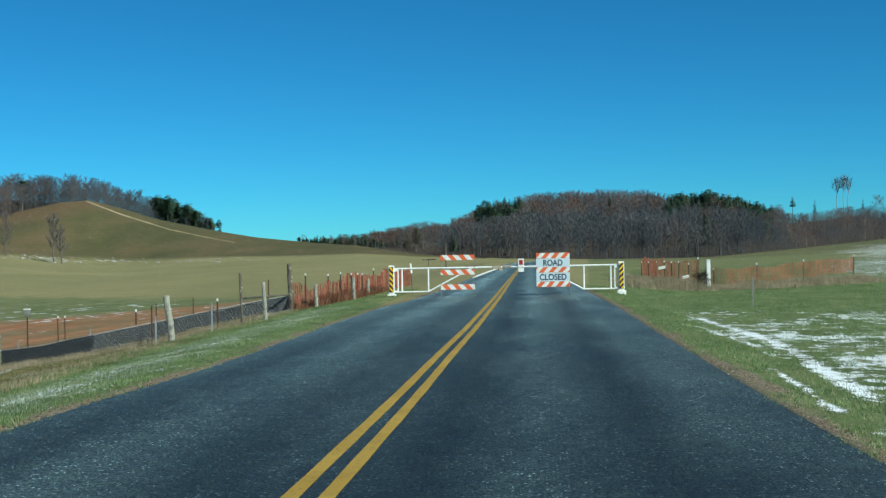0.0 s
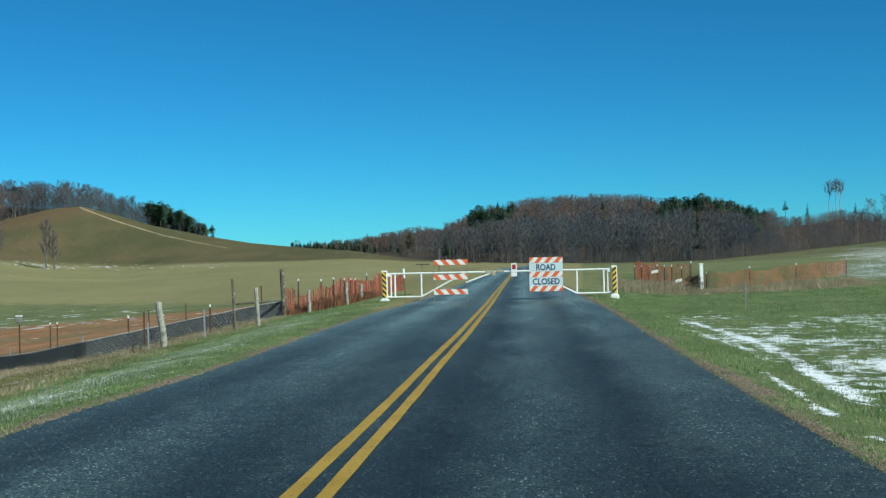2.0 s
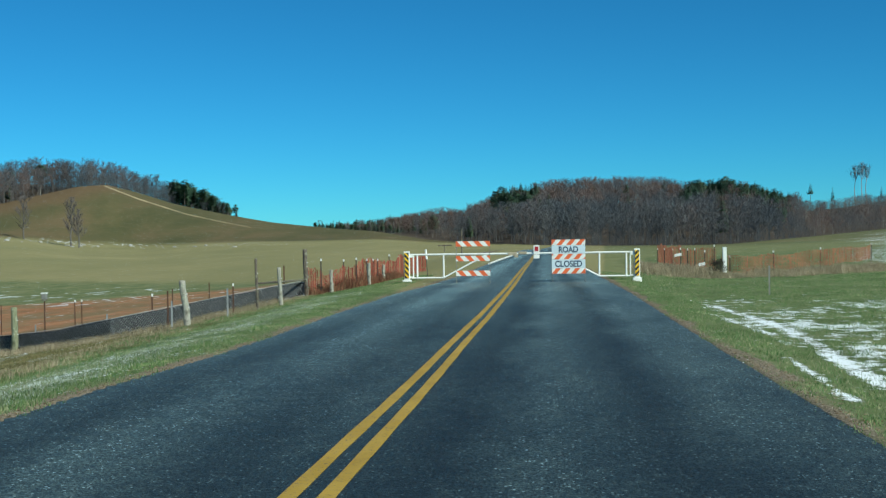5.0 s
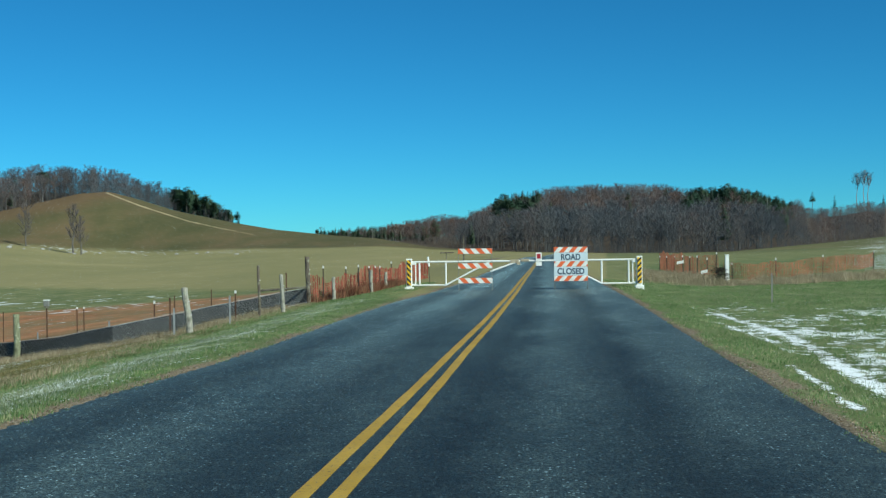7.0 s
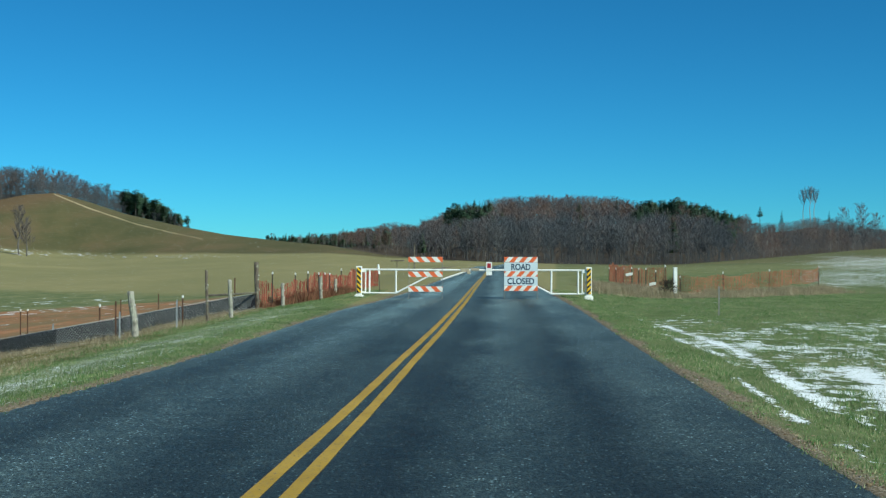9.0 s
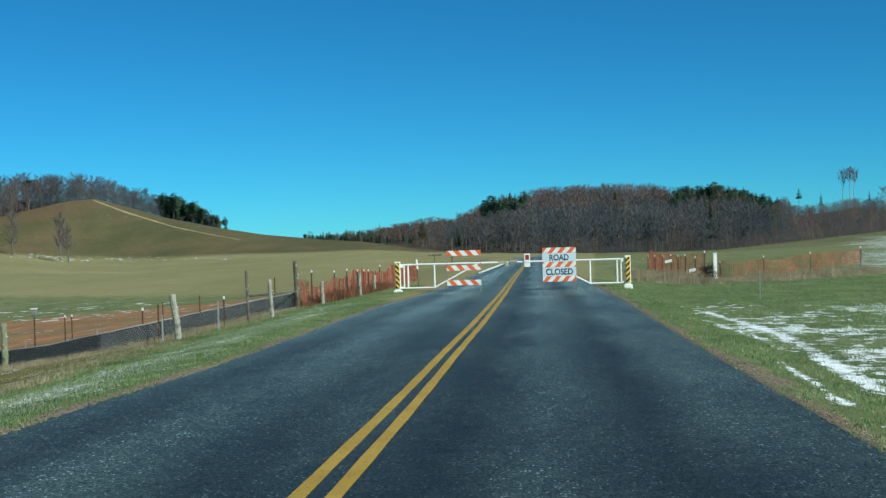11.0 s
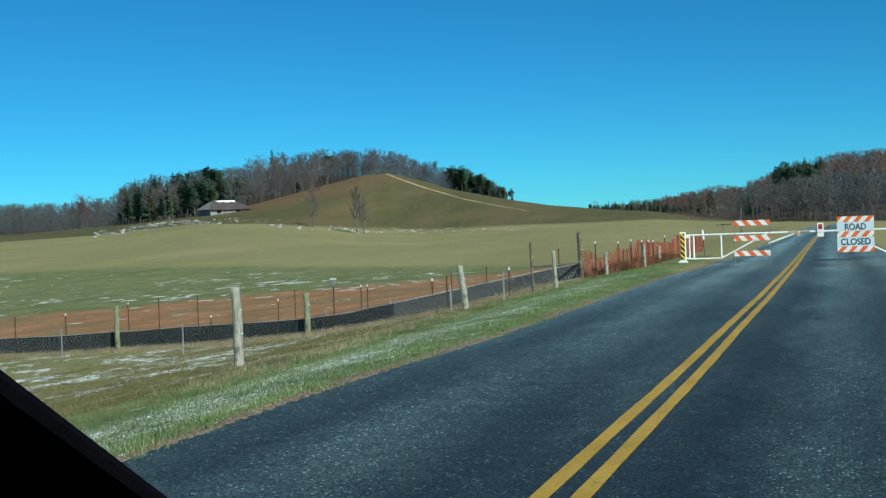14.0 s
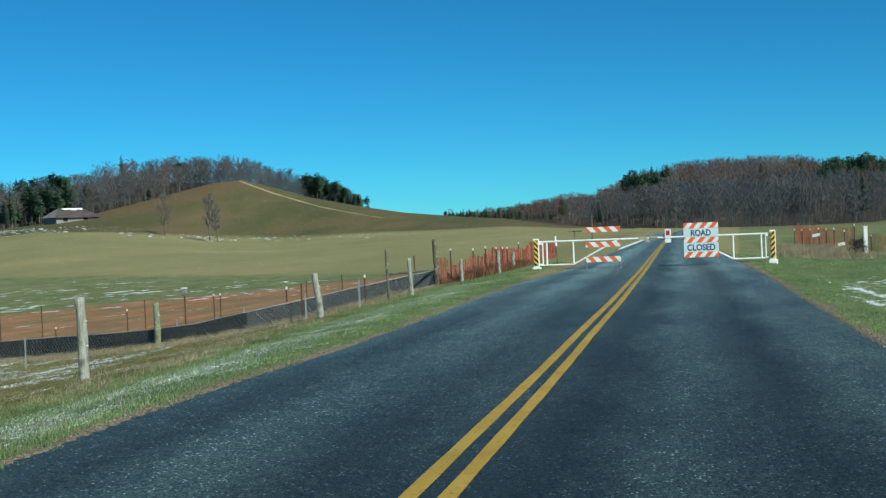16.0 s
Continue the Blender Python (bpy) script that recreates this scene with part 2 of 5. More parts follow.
HAZARD_B = stripes("yellow_black_stripes_mirrored", (0.80, 0.50, 0.03), (0.02, 0.02, 0.02), 0.17, -1.0)
GREY_WOOD = wood("weathered_grey_wood", (0.16, 0.15, 0.12), (0.42, 0.40, 0.34))
GREEN_WOOD = wood("treated_green_wood", (0.13, 0.14, 0.085), (0.26, 0.27, 0.17))
BROWN_WOOD = wood("dark_brown_wood", (0.06, 0.05, 0.04), (0.17, 0.14, 0.11))
FABRIC = simple("black_silt_fabric", (0.013, 0.014, 0.017), 0.9, 0, 0.5, 2.0, 0.05)
WIRE = simple("pale_fence_wire", (0.42, 0.44, 0.44), 0.6, 0.1, 0.2)
ORANGE_NET = simple("faded_orange_netting", (0.30, 0.078, 0.05), 0.75, 0, 0.4, 1.5)
BROWN_NET = simple("sun_bleached_netting", (0.36, 0.130, 0.075), 0.8, 0, 0.35, 1.5)
DULL_STEEL = simple("dull_grey_steel", (0.20, 0.20, 0.18), 0.8, 0.1, 0.25, 12)
CAP = simple("white_post_cap", (0.66, 0.66, 0.62), 0.6, 0, 0.08)
RUST = simple("rusty_steel", (0.095, 0.050, 0.032), 0.85, 0.1, 0.4, 9)
STONE = simple("pale_field_stone", (0.36, 0.35, 0.33), 0.9, 0, 0.3, 1.5)
BARN_WALL = simple("whitewashed_barn_boards", (0.25, 0.245, 0.25), 0.85, 0, 0.15, 0.5)
BARN_ROOF = simple("weathered_barn_roof", (0.085, 0.064, 0.062), 0.7, 0, 0.3, 0.4)
SNOW = simple("old_snow", (0.82, 0.84, 0.86), 0.8, 0, 0.05, 2)
BARN_HIP = simple("sunlit_grey_shingles", (0.20, 0.185, 0.18), 0.8, 0, 0.25, 0.6)
HOLE = simple("unlit_doorway_dark", (0.02, 0.018, 0.016), 0.9)
TRACK = simple("pale_track_soil", (0.36, 0.29, 0.17), 0.95, 0, 0.25, 0.3)
CAR_RED = simple("red_car_paint", (0.30, 0.014, 0.018), 0.28, 0.0, 0.25, 14, 0.4)
TRIM = simple("black_pillar_trim", (0.005, 0.005, 0.007), 1.0, 0, 0.2, 40, 0.0)
OAK_LEAF = tinted("dull_purple_brown_leaves", (0.0, (0.105, 0.062, 0.060)), (1.0, (0.135, 0.085, 0.080)))
WEED = blades("rust_brown_weeds", (0.06, 0.030, 0.020), (0.13, 0.055, 0.034), (0.20, 0.085, 0.050), (0.24, 0.17, 0.10))
GRASS = blades("verge_grass", (0.048, 0.105, 0.034), (0.088, 0.162, 0.054), (0.128, 0.205, 0.078), (0.20, 0.245, 0.12), (0.31, 0.31, 0.19))
DRY = blades("dry_grass", (0.16, 0.128, 0.080), (0.27, 0.222, 0.150), (0.38, 0.325, 0.235), (0.15, 0.135, 0.075))
# cool blue-grey of distance haze is mixed into the bark and twig colours
BARK = tinted("haze_tinted_bark", (0.0, (0.080, 0.084, 0.088)), (0.4, (0.122, 0.117, 0.110)), (0.7, (0.115, 0.097, 0.084)), (0.9, (0.30, 0.29, 0.27)))
TWIG = tinted("haze_tinted_twigs", (0.0, (0.082, 0.092, 0.104)), (0.4, (0.112, 0.114, 0.120)), (0.75, (0.150, 0.100, 0.086)), (1.0, (0.150, 0.150, 0.152)))
RUSSET = tinted("russet_oak_leaves", (0.0, (0.108, 0.070, 0.050)), (0.5, (0.128, 0.070, 0.052)), (1.0, (0.150, 0.086, 0.056)))
NEEDLE = tinted("pine_needles", (0.0, (0.036, 0.070, 0.047)), (0.5, (0.054, 0.094, 0.056)), (1.0, (0.080, 0.118, 0.064)))

# ---- building helpers ----


def mesh(name, verts, faces, mat, parent=None, label="", smooth=False):
    me = bpy.data.meshes.new(name)
    me.from_pydata([tuple(v) for v in verts], [], [tuple(f) for f in faces])
    for m in (mat if isinstance(mat, (list, tuple)) else [mat]):
        me.materials.append(m)
    if smooth:
        me.polygons.foreach_set("use_smooth", [True] * len(me.polygons))
    me.update()
    ob = new(name, me)
    if parent is not None:
        ob.parent = parent
    if label:
        tagged(ob, label)
    return ob


def part(name, bm, mat, parent=None, label="", smooth=False):
    me = bpy.data.meshes.new(name)
    bmesh.ops.recalc_face_normals(bm, faces=bm.faces)
    bm.to_mesh(me)
    bm.free()
    me.materials.append(mat)
    if smooth:
        me.polygons.foreach_set("use_smooth", [True] * len(me.polygons))
    ob = new(name, me)
    if parent is not None:
        ob.parent = parent
    if label:
        tagged(ob, label)
    return ob


def thing(name, at, label, category, group="", rz=0.0):
    ob = new(name)
    ob.empty_display_size = 0.2
    ob.matrix_world = pose(*at, 0, 0, rz)
    return tagged(ob, label, category, group)


def box(bm, lo, hi, bevel=0.0):
    c, s = [(a + b) / 2 for a, b in zip(lo, hi)], [abs(b - a) for a, b in zip(lo, hi)]
    got = bmesh.ops.create_cube(bm, size=1, matrix=Matrix.LocRotScale(c, None, s))
    if bevel:
        edges = list({e for v in got["verts"] for e in v.link_edges})
        bmesh.ops.bevel(bm, geom=edges, offset=bevel, segments=2, affect="EDGES", profile=0.6)
    return bm


def bar(bm, a, b, r, r2=None, sides=8):
    """A round bar from a to b."""
    a, b = Vector(a), Vector(b)
    d = b - a
    m = Matrix.Translation((a + b) / 2) @ d.to_track_quat("Z", "Y").to_matrix().to_4x4()
    bmesh.ops.create_cone(bm, cap_ends=True, segments=sides, radius1=r, radius2=r if r2 is None else r2, depth=d.length, matrix=m)
    return bm


def B():
    return bmesh.new()


# ---- land ----
def smooth(t):
    t = np.clip(t, 0, 1)
    return t * t * (3 - 2 * t)


ROAD_L, ROAD_R = -4.32, 2.30
# the pavement's edges and the gap between the two yellow lines: metres ahead, metres across
EDGE_L = [(-40, -4.75), (0, -4.55), (8, -4.45), (10, -4.43), (11.7, -4.36), (13.2, -4.24), (15, -4.12), (18, -4.04), (23.4, -3.98), (30.5, -3.80), (34.7, -3.42), (45, -2.95), (65, -2.70), (92, -2.2), (400, -2.2)]
EDGE_R = [(-40, 2.50), (0, 2.44), (8, 2.39), (10, 2.36), (14, 2.31), (20, 2.27), (25, 2.26), (30, 2.25), (36, 2.13), (45, 1.95), (65, 1.70), (92, 1.4), (400, 1.4)]
CENTRE = [(-40, -1.70), (0, -1.43), (6.7, -1.293), (8.8, -1.250), (10.3, -1.215), (12.5, -1.175), (16, -1.128), (22, -1.020), (35, -0.872), (46, -0.800), (67, -0.610), (96, -0.42), (400, -0.42)]
# outline of the near hills and of the wooded ridge, by compass angle from the road's line: degrees, degrees above level
HILL = [(-180, 0.3), (-60, 0.3), (-38, 0.32), (-33, 0.60), (-29.6, 0.9), (-27.3, 1.32), (-25.1, 1.80), (-23.5, 2.17), (-21.9, 2.54), (-20.6, 2.64),
        (-19.1, 2.24), (-17.5, 1.72), (-14.8, 1.14), (-12.9, 0.8), (-10.2, 0.5), (-8.1, 0.33), (-5.5, -0.12), (-3.5, -0.3), (0, -0.46), (5.3, -0.58), (8.8, -0.53), (12.8, -0.2),
        (16.5, 0.15), (20.7, 0.44), (60, 0.5), (180, 0.3)]
FOOT = [(-180, 0.0), (-38, 0.0), (-34, 0.1), (-30, 0.45), (-27, 0.4), (-24, 0.1), (-22, -0.2), (-19, -0.38), (-14, -0.22), (-8, -0.25), (-5, -0.42), (0, -0.56), (8, -0.62), (13, -0.4), (17, -0.15), (21, 0.1), (180, 0.0)]
RIDGE = [(-180, -0.4), (-60, 0.2), (-38, 0.6), (-34.2, 0.45), (-33, 1.2), (-31.4, 1.95), (-29.3, 2.05), (-26, 2.6), (-24.2, 2.72), (-22.4, 2.6), (-20, 2.5), (-18.6, 1.9), (-17, 1.5), (-15, 0.6), (-13, 0.0),
         (-10.4, 0.13), (-8.5, 0.10), (-7.5, 0.17), (-6.4, 0.38), (-5, 0.42), (-3.7, 0.18), (-2.7, 0.6), (-1.8, 1.2), (2, 1.5), (5, 1.48), (7, 1.25), (8.8, 1.35), (10.4, 1.05), (11.2, 1.0), (11.8, 1.08), (12.4, 0.98),
         (13.9, 1.08), (14.8, 1.26), (16.3, 1.05), (18.4, 0.52), (21, 0.02), (60, -0.3), (180, -0.4)]
DIST = [(-180, 560), (-30, 560), (-20, 640), (-12, 620), (-5, 500), (0, 410), (180, 410)]


def prof(table, az):
    a = np.array(table)
    return np.interp(az, a[:, 0], a[:, 1])


def edge_l(y):
    return prof(EDGE_L, y) + 0.00012 * np.clip(np.asarray(y) - 90, 0, None) ** 2


def edge_r(y):
    return prof(EDGE_R, y) + 0.00012 * np.clip(np.asarray(y) - 90, 0, None) ** 2


def land(x, y):
    """Height of the open ground, without the road bed."""
    x, y = np.asarray(x, float), np.asarray(y, float)
    d, az = np.hypot(x, y), np.degrees(np.arctan2(x, y))
    left = -0.30 * smooth((ROAD_L - x) / 3.0) - 2.7 * (1 - np.exp(-np.clip(-7.2 - x, 0, None) / 12.0))
    right = -0.12 * smooth((x - ROAD_R) / 1.5)
    z = np.where(x < 0, left, right)
    dc = prof(DIST, az)
    db = dc - np.interp(az, [-12, -4], [200, 90])
    zb, zc = 1.42 + db * np.tan(np.radians(prof(FOOT, az))), 1.42 + dc * np.tan(np.radians(prof(HILL, az)))
    z = z + (zb - z) * smooth((d - 110) / (db - 110))
    z = z + (zc - z) * smooth((d - db) / (dc - db))
    zr = 1.42 + 715 * np.tan(np.radians(prof(RIDGE, az)))
    z = z + (zr - z) * smooth((d - dc - 12) / (715 - dc))
    z = z + np.clip(d - 30, 0, 300) / 300 * 0.5 * (np.sin(x * 0.031 + 1) * np.sin(y * 0.027)) * (d < 3000) * np.clip((dc - d) / 100, 0, 1)
    return z


def ground_height(x, y):
    z = land(x, y)
    bed = smooth((x - edge_l(y) - 0.03) / 0.15) * smooth((edge_r(y) - 0.03 - x) / 0.15)
    return z - 0.09 * bed


# black silt fence, from the corner beside the gate round to the far side of the field
SILT_LINE = [(-11.4, 36.2), (-13.6, 34.4), (-15.2, 33.0), (-17.6, 31.2), (-20.4, 30.8), (-22.7, 32.0), (-24.8, 33.4), (-28.0, 36.0), (-30.7, 38.2), (-33.6, 40.6), (-36.7, 42.6), (-39.1, 44.5), (-43.0, 48.0)]
SILT = [(d * math.sin(radians(a)), d * math.cos(radians(a))) for a, d in SILT_LINE]
SILT_TOP = [(-43, -4.05), (-39, -4.08), (-36.7, -4.08), (-33.6, -4.08), (-30.7, -4.15), (-28.1, -4.22), (-26.6, -4.16), (-24.9, -4.13), (-22.7, -3.92), (-20.5, -3.55), (-17.6, -3.03), (-15, -2.58), (-13.6, -2.31), (-11.4, -1.97)]
SILT_BOT = [(-60, -4.7), (-38, -4.78), (-33, -4.86), (-28, -4.92), (-24.8, -4.9), (-22.6, -4.8), (-19.9, -4.5), (-17.1, -4.1), (-14.4, -3.4), (-11.5, -2.85), (-10, -2.6)]
RED_TOP = [(-60, -3.4), (-38, -3.33), (-33, -3.26), (-28, -2.96), (-22.6, -2.77), (-18.5, -2.53), (-14.4, -2.28), (-11.9, -2.08), (-10, -1.95)]
TAN_LOW = [(-60, -1.4), (-38, -1.47), (-33, -1.55), (-28, -1.7), (-22.5, -1.95), (-14, -2.2), (-8, -2.2), (-5, -3), (4.5, -3), (5, -1.3), (14, -1.0), (22, -0.5)]


def wob(x, y, s):
    return np.sin(x * s * 1.3 + 1.7 * np.sin(y * s)) * np.sin(y * s * 0.9 + 1.1 * np.sin(x * s * 0.7))


def strip(x, y, pts, width):
    """1 on a band along a line of points, falling off to 0 at its width."""
    best = np.full(np.shape(x), 1e9)
    for (ax, ay), (bx, by) in zip(pts, pts[1:]):
        t = np.clip(((x - ax) * (bx - ax) + (y - ay) * (by - ay)) / ((bx - ax) ** 2 + (by - ay) ** 2), 0, 1)
        best = np.minimum(best, np.hypot(x - ax - t * (bx - ax), y - ay - t * (by - ay)))
    return np.clip(1.3 - best / width, 0, 1)


def cover(x, y):
    """What lies on the ground: weights of snow, dirt, dry grass, hill turf, leaf litter, path and gravel."""
    z = land(x, y)
    d, az = np.hypot(x, y), np.degrees(np.arctan2(x, y))
    el = np.degrees(np.arctan2(z - 1.42, d))
    dc = prof(DIST, az)
    out = {}
    field = (az < -4.5) & (d > 30)
    out["dirt"] = smooth((el - prof(SILT_BOT, az) - 0.45) / 0.15) * smooth((prof(RED_TOP, az) - el + 0.05 + 0.12 * wob(x, y, 0.12)) / 0.2) * field * (az < -10.2)
    # rusty dead growth below the hilltop trees
    out["brown"] = smooth((el - np.interp(az, [-28, -27.2, -24.5, -22.3, -20.2, -18], [0.7, 0.75, 1.0, 1.45, 2.0, 2.6]) + 0.12 * wob(x, y, 0.05)) / 0.8) * (az < -17.5) * (az > -29.5) * (d < dc + 12) * (d > 300)
    out["tan"] = smooth((el - prof(TAN_LOW, az) + 0.15 + 0.1 * wob(x, y, 0.04)) / 0.5) * (d > 30) * np.where(az > 3, 0.42, 1.0)
    out["tan"] = np.maximum(out["tan"], 0.55 * ((x < -7.0) & (d < 45)))
    out["tan"] = np.maximum(out["tan"], 0.34 * ((az < -5) & (d > 45)))
    out["hill"] = smooth((d - dc + np.interp(az, [-12, -4], [200, 60]) - 10) / 40) * (az < -2) * (d < dc + 60)
    out["hill"] = np.maximum(out["hill"], 0.5 * smooth((d - 120) / 200) * (az > 3))
    out["litter"] = smooth((d - dc - np.where(az < -11, 8, 0) + 6) / 14) * ((az > -9) | (az < -14))
    edge = np.minimum(np.abs(x - edge_l(y)), np.abs(x - edge_r(y)))
    out["gravel"] = np.clip(1.05 - edge / (0.36 + 0.15 * wob(x, y, 0.8) + 0.05 * wob(x, y, 2.7)), 0, 1) * (0.84 + 0.4 * wob(x, y, 1.3)) * (d < 200)
    out["gravel"] = np.maximum(out["gravel"], 0.85 * strip(x, y, [(2.36, 15.2), (2.46, 13.5), (2.50, 12.0)], 0.16 + 0.05 * wob(x, y, 2.7)))
    out["gravel"] = np.maximum(out["gravel"], 0.9 * ((x > -9) & (x < ROAD_L) & (y > 95) & (y < 150)))
    s = 0.0 * x
    n1, n2 = wob(x, y, 0.9), wob(x + 31, y, 0.35)
    right = (x > 2.4) & (y < 36) & (y > 0)
    for pts, width, much in (
            ([(3.70, 25.8), (3.92, 22.1), (3.97, 19.3), (3.86, 17.4), (3.66, 15.2), (3.58, 14.0), (3.42, 12.5), (3.38, 11.8)], 0.20, 0.80),
            ([(4.95, 16.6), (4.78, 15.0), (4.52, 13.6), (4.18, 12.0), (3.92, 10.9), (3.72, 10.0)], 0.33, 0.86),
            ([(2.95, 14.6), (2.87, 12.8), (2.80, 11.8), (2.72, 10.6)], 0.12, 0.72),
            ([(2.76, 9.5), (2.79, 8.9), (2.82, 8.2), (2.74, 7.3)], 0.12, 0.60),
            ([(3.26, 22.8), (3.42, 20.2), (3.50, 19.0), (3.60, 17.5)], 0.20, 0.56),
            ([(4.55, 18.8), (4.35, 16.6), (4.02, 14.4)], 0.38, 0.50),
            ([(4.9, 20.2), (5.3, 19.0), (5.4, 17.8)], 0.25, 0.55),
            ([(6.6, 20.0), (7.0, 18.4), (6.4, 15.5), (5.6, 12.5)], 0.50, 0.52)):
        s = np.maximum(s, (much - 0.08 + 0.12 * n1) * strip(x, y, pts, width * (1 + 0.25 * wob(x, y, 1.7))))
    s = np.maximum(s, right * smooth((x - 4.1) / 0.8) * smooth((27 - y) / 9) * (0.34 + 0.12 * n1 + 0.08 * n2))
    s = np.maximum(s, smooth((az - 13.0 + 1.5 * wob(x, y, 0.06)) / 2.5) * smooth((d - 50) / 15) * smooth((0.05 - el) / 0.3) * (0.39 + 0.10 * wob(x, y, 0.07)))
    left = (x < -4.7) & (y < 40) & (y > 0)
    s = np.maximum(s, 0.50 * strip(x, y, [(-5.55, 6.0), (-5.5, 9.4), (-5.45, 12), (-5.5, 17.0), (-5.5, 24.0), (-5.6, 33)], 1.0) * (0.86 + 0.25 * n1))
    s = np.maximum(s, 0.48 * strip(x, y, [(-5.05, 7.0), (-5.15, 11.0), (-5.3, 15.0), (-5.25, 20.5), (-5.5, 25)], 0.16 + 0.06 * n2))
    out["dab"] = np.clip(left * (x < -6.4) * smooth((-6.4 - x) / 1.2) * (0.42 + 0.30 * n1 + 0.2 * n2) + right * (x > 3.4) * smooth((33 - y) / 8) * (0.52 + 0.2 * n1), 0, 1) * (d < 45)
    band = (az < -9) & (el > prof(RED_TOP, az) - 0.15) & (el < prof(TAN_LOW, az) - 0.1)
    out["fleck"] = np.clip(band * (0.62 + 0.25 * wob(x, y, 0.10)) + (out["dirt"] > 0.5) * (d < 200) * (0.38 + 0.25 * wob(x, y, 0.15)), 0, 1)
    foot = np.abs(el - np.interp(az, [-34.5, -31, -28, -26, -24.5, -23, -21, -15, -12], [0.22, 0.52, 0.62, 0.5, 0.2, 0.0, -0.2, -0.26, -0.27]) - 0.05) < np.interp(az, [-34, -26, -22, -12], [0.14, 0.10, 0.13, 0.06])
    out["fleck"] = np.maximum(out["fleck"], (foot & (az < -12) & (az > -34.5) & (d > 250) & (d < dc)) * (0.78 + 0.35 * wob(x, y, 0.05)))
    out["snow"] = s * (edge > 0.25)
    return out


def build_ground():
    fine = np.arange(-46, 32.01, 0.22)
    az = np.concatenate([fine, np.arange(36, 312, 6.0)])
    rad = np.concatenate([[0.4, 1.0, 2.0], 3.0 * 1.021 ** np.arange(0, 355)])
    A, R = np.meshgrid(np.radians(az), rad)
    X, Y = R * np.sin(A), R * np.cos(A)
    Z = ground_height(X, Y)
    nr, na = X.shape
    co = np.stack([X, Y, Z], -1).reshape(-1, 3)
    i, j = np.meshgrid(np.arange(nr - 1), np.arange(na), indexing="ij")
    k = (j + 1) % na
    quads = np.stack([i * na + j, i * na + k, (i + 1) * na + k, (i + 1) * na + j], -1).reshape(-1, 4)
    me = bpy.data.meshes.new("ground")
    me.vertices.add(len(co))
    me.vertices.foreach_set("co", co.ravel())
    me.loops.add(quads.size)
    me.loops.foreach_set("vertex_index", quads[:, ::-1].ravel())
    me.polygons.add(len(quads))
    me.polygons.foreach_set("loop_start", np.arange(0, quads.size, 4))
    me.polygons.foreach_set("use_smooth", np.ones(len(quads), bool))
    me.update(calc_edges=True)
    for key, val in cover(co[:, 0], co[:, 1]).items():
        me.attributes.new(key, "FLOAT", "POINT").data.foreach_set("value", np.asarray(val, np.float32))
    me.materials.append(GROUND)
    return tagged(new("ground", me), "rolling pasture with patches of snow and bare soil", "ground", kind="structure")


ground = build_ground()


def build_road():
    ys = np.concatenate([np.arange(-40, 4, 1.0), np.arange(4, 44, 0.3), np.arange(44, 400, 4.0)])
    verts, faces, across = [], [], []
    n = 15
    row = n + 2

    def centre(y):
        return float(prof(CENTRE, y)) + 0.00012 * max(0.0, y - 90) ** 2
    for y in ys:
        rag = 0.018 * math.sin(y * 1.9) + 0.02 * math.sin(y * 5.7 + 1) + random.uniform(-.02, .02)
        rag2 = 0.018 * math.sin(y * 2.3 + 2) + 0.02 * math.sin(y * 6.3) + random.uniform(-.02, .02)
        l, r, c = float(edge_l(y)) + rag, float(edge_r(y)) + rag2, centre(y)
        zs = float(land((l + r) / 2, y))
        spread = 6.6 / (r - l)
        for k in range(row):
            x = l - 0.05 if k == 0 else r + 0.05 if k == row - 1 else l + (r - l) * (k - 1) / (n - 1)
            drop = -0.12 if k in (0, row - 1) else -0.006 if k in (1, row - 2) else 0.004
            verts.append((x, y, zs + drop))
            across.append((x - c) * spread)
    for i in range(len(ys) - 1):
        for k in range(row - 1):
            a = i * row + k
            faces.append((a, a + 1, a + 1 + row, a + row))
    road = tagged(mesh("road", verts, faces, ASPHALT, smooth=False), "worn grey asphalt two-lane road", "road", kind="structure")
    road.data.attributes.new("across", "FLOAT", "POINT").data.foreach_set("value", np.array(across, np.float32))
    for side in (-1, 1):
        v, f = [], []
        for y in ys:
            zs = float(land(centre(y), y)) + 0.009
            gap = float(np.interp(y, [8, 16, 36, 67], [0.111, 0.097, 0.078, 0.06]))
            w = float(np.interp(y, [8, 36, 67], [0.051, 0.050, 0.040])) + (0.0025 * math.sin(y * 3.1 + side) if y < 44 else 0)
            for dx, dz in ((-w, -0.008), (-w, 0), (w, 0), (w, -0.008)):
                v.append((centre(y) + side * gap + dx, y, zs + dz))
        for i in range(len(ys) - 1):
            for k in range(3):
                a = i * 4 + k
                f.append((a, a + 1, a + 5, a + 4))
        mesh("centre_line", v, f, LINE, road, "solid yellow painted line")
    return road


road = build_road()

# ---- woods ----


def tri_strip(a, b, w, side):
    """Two triangles: a thin blade from a to b."""
    a, b, side = np.asarray(a), np.asarray(b), np.asarray(side)
    return [a - side * w, a + side * w, b], [(0, 1, 2)]


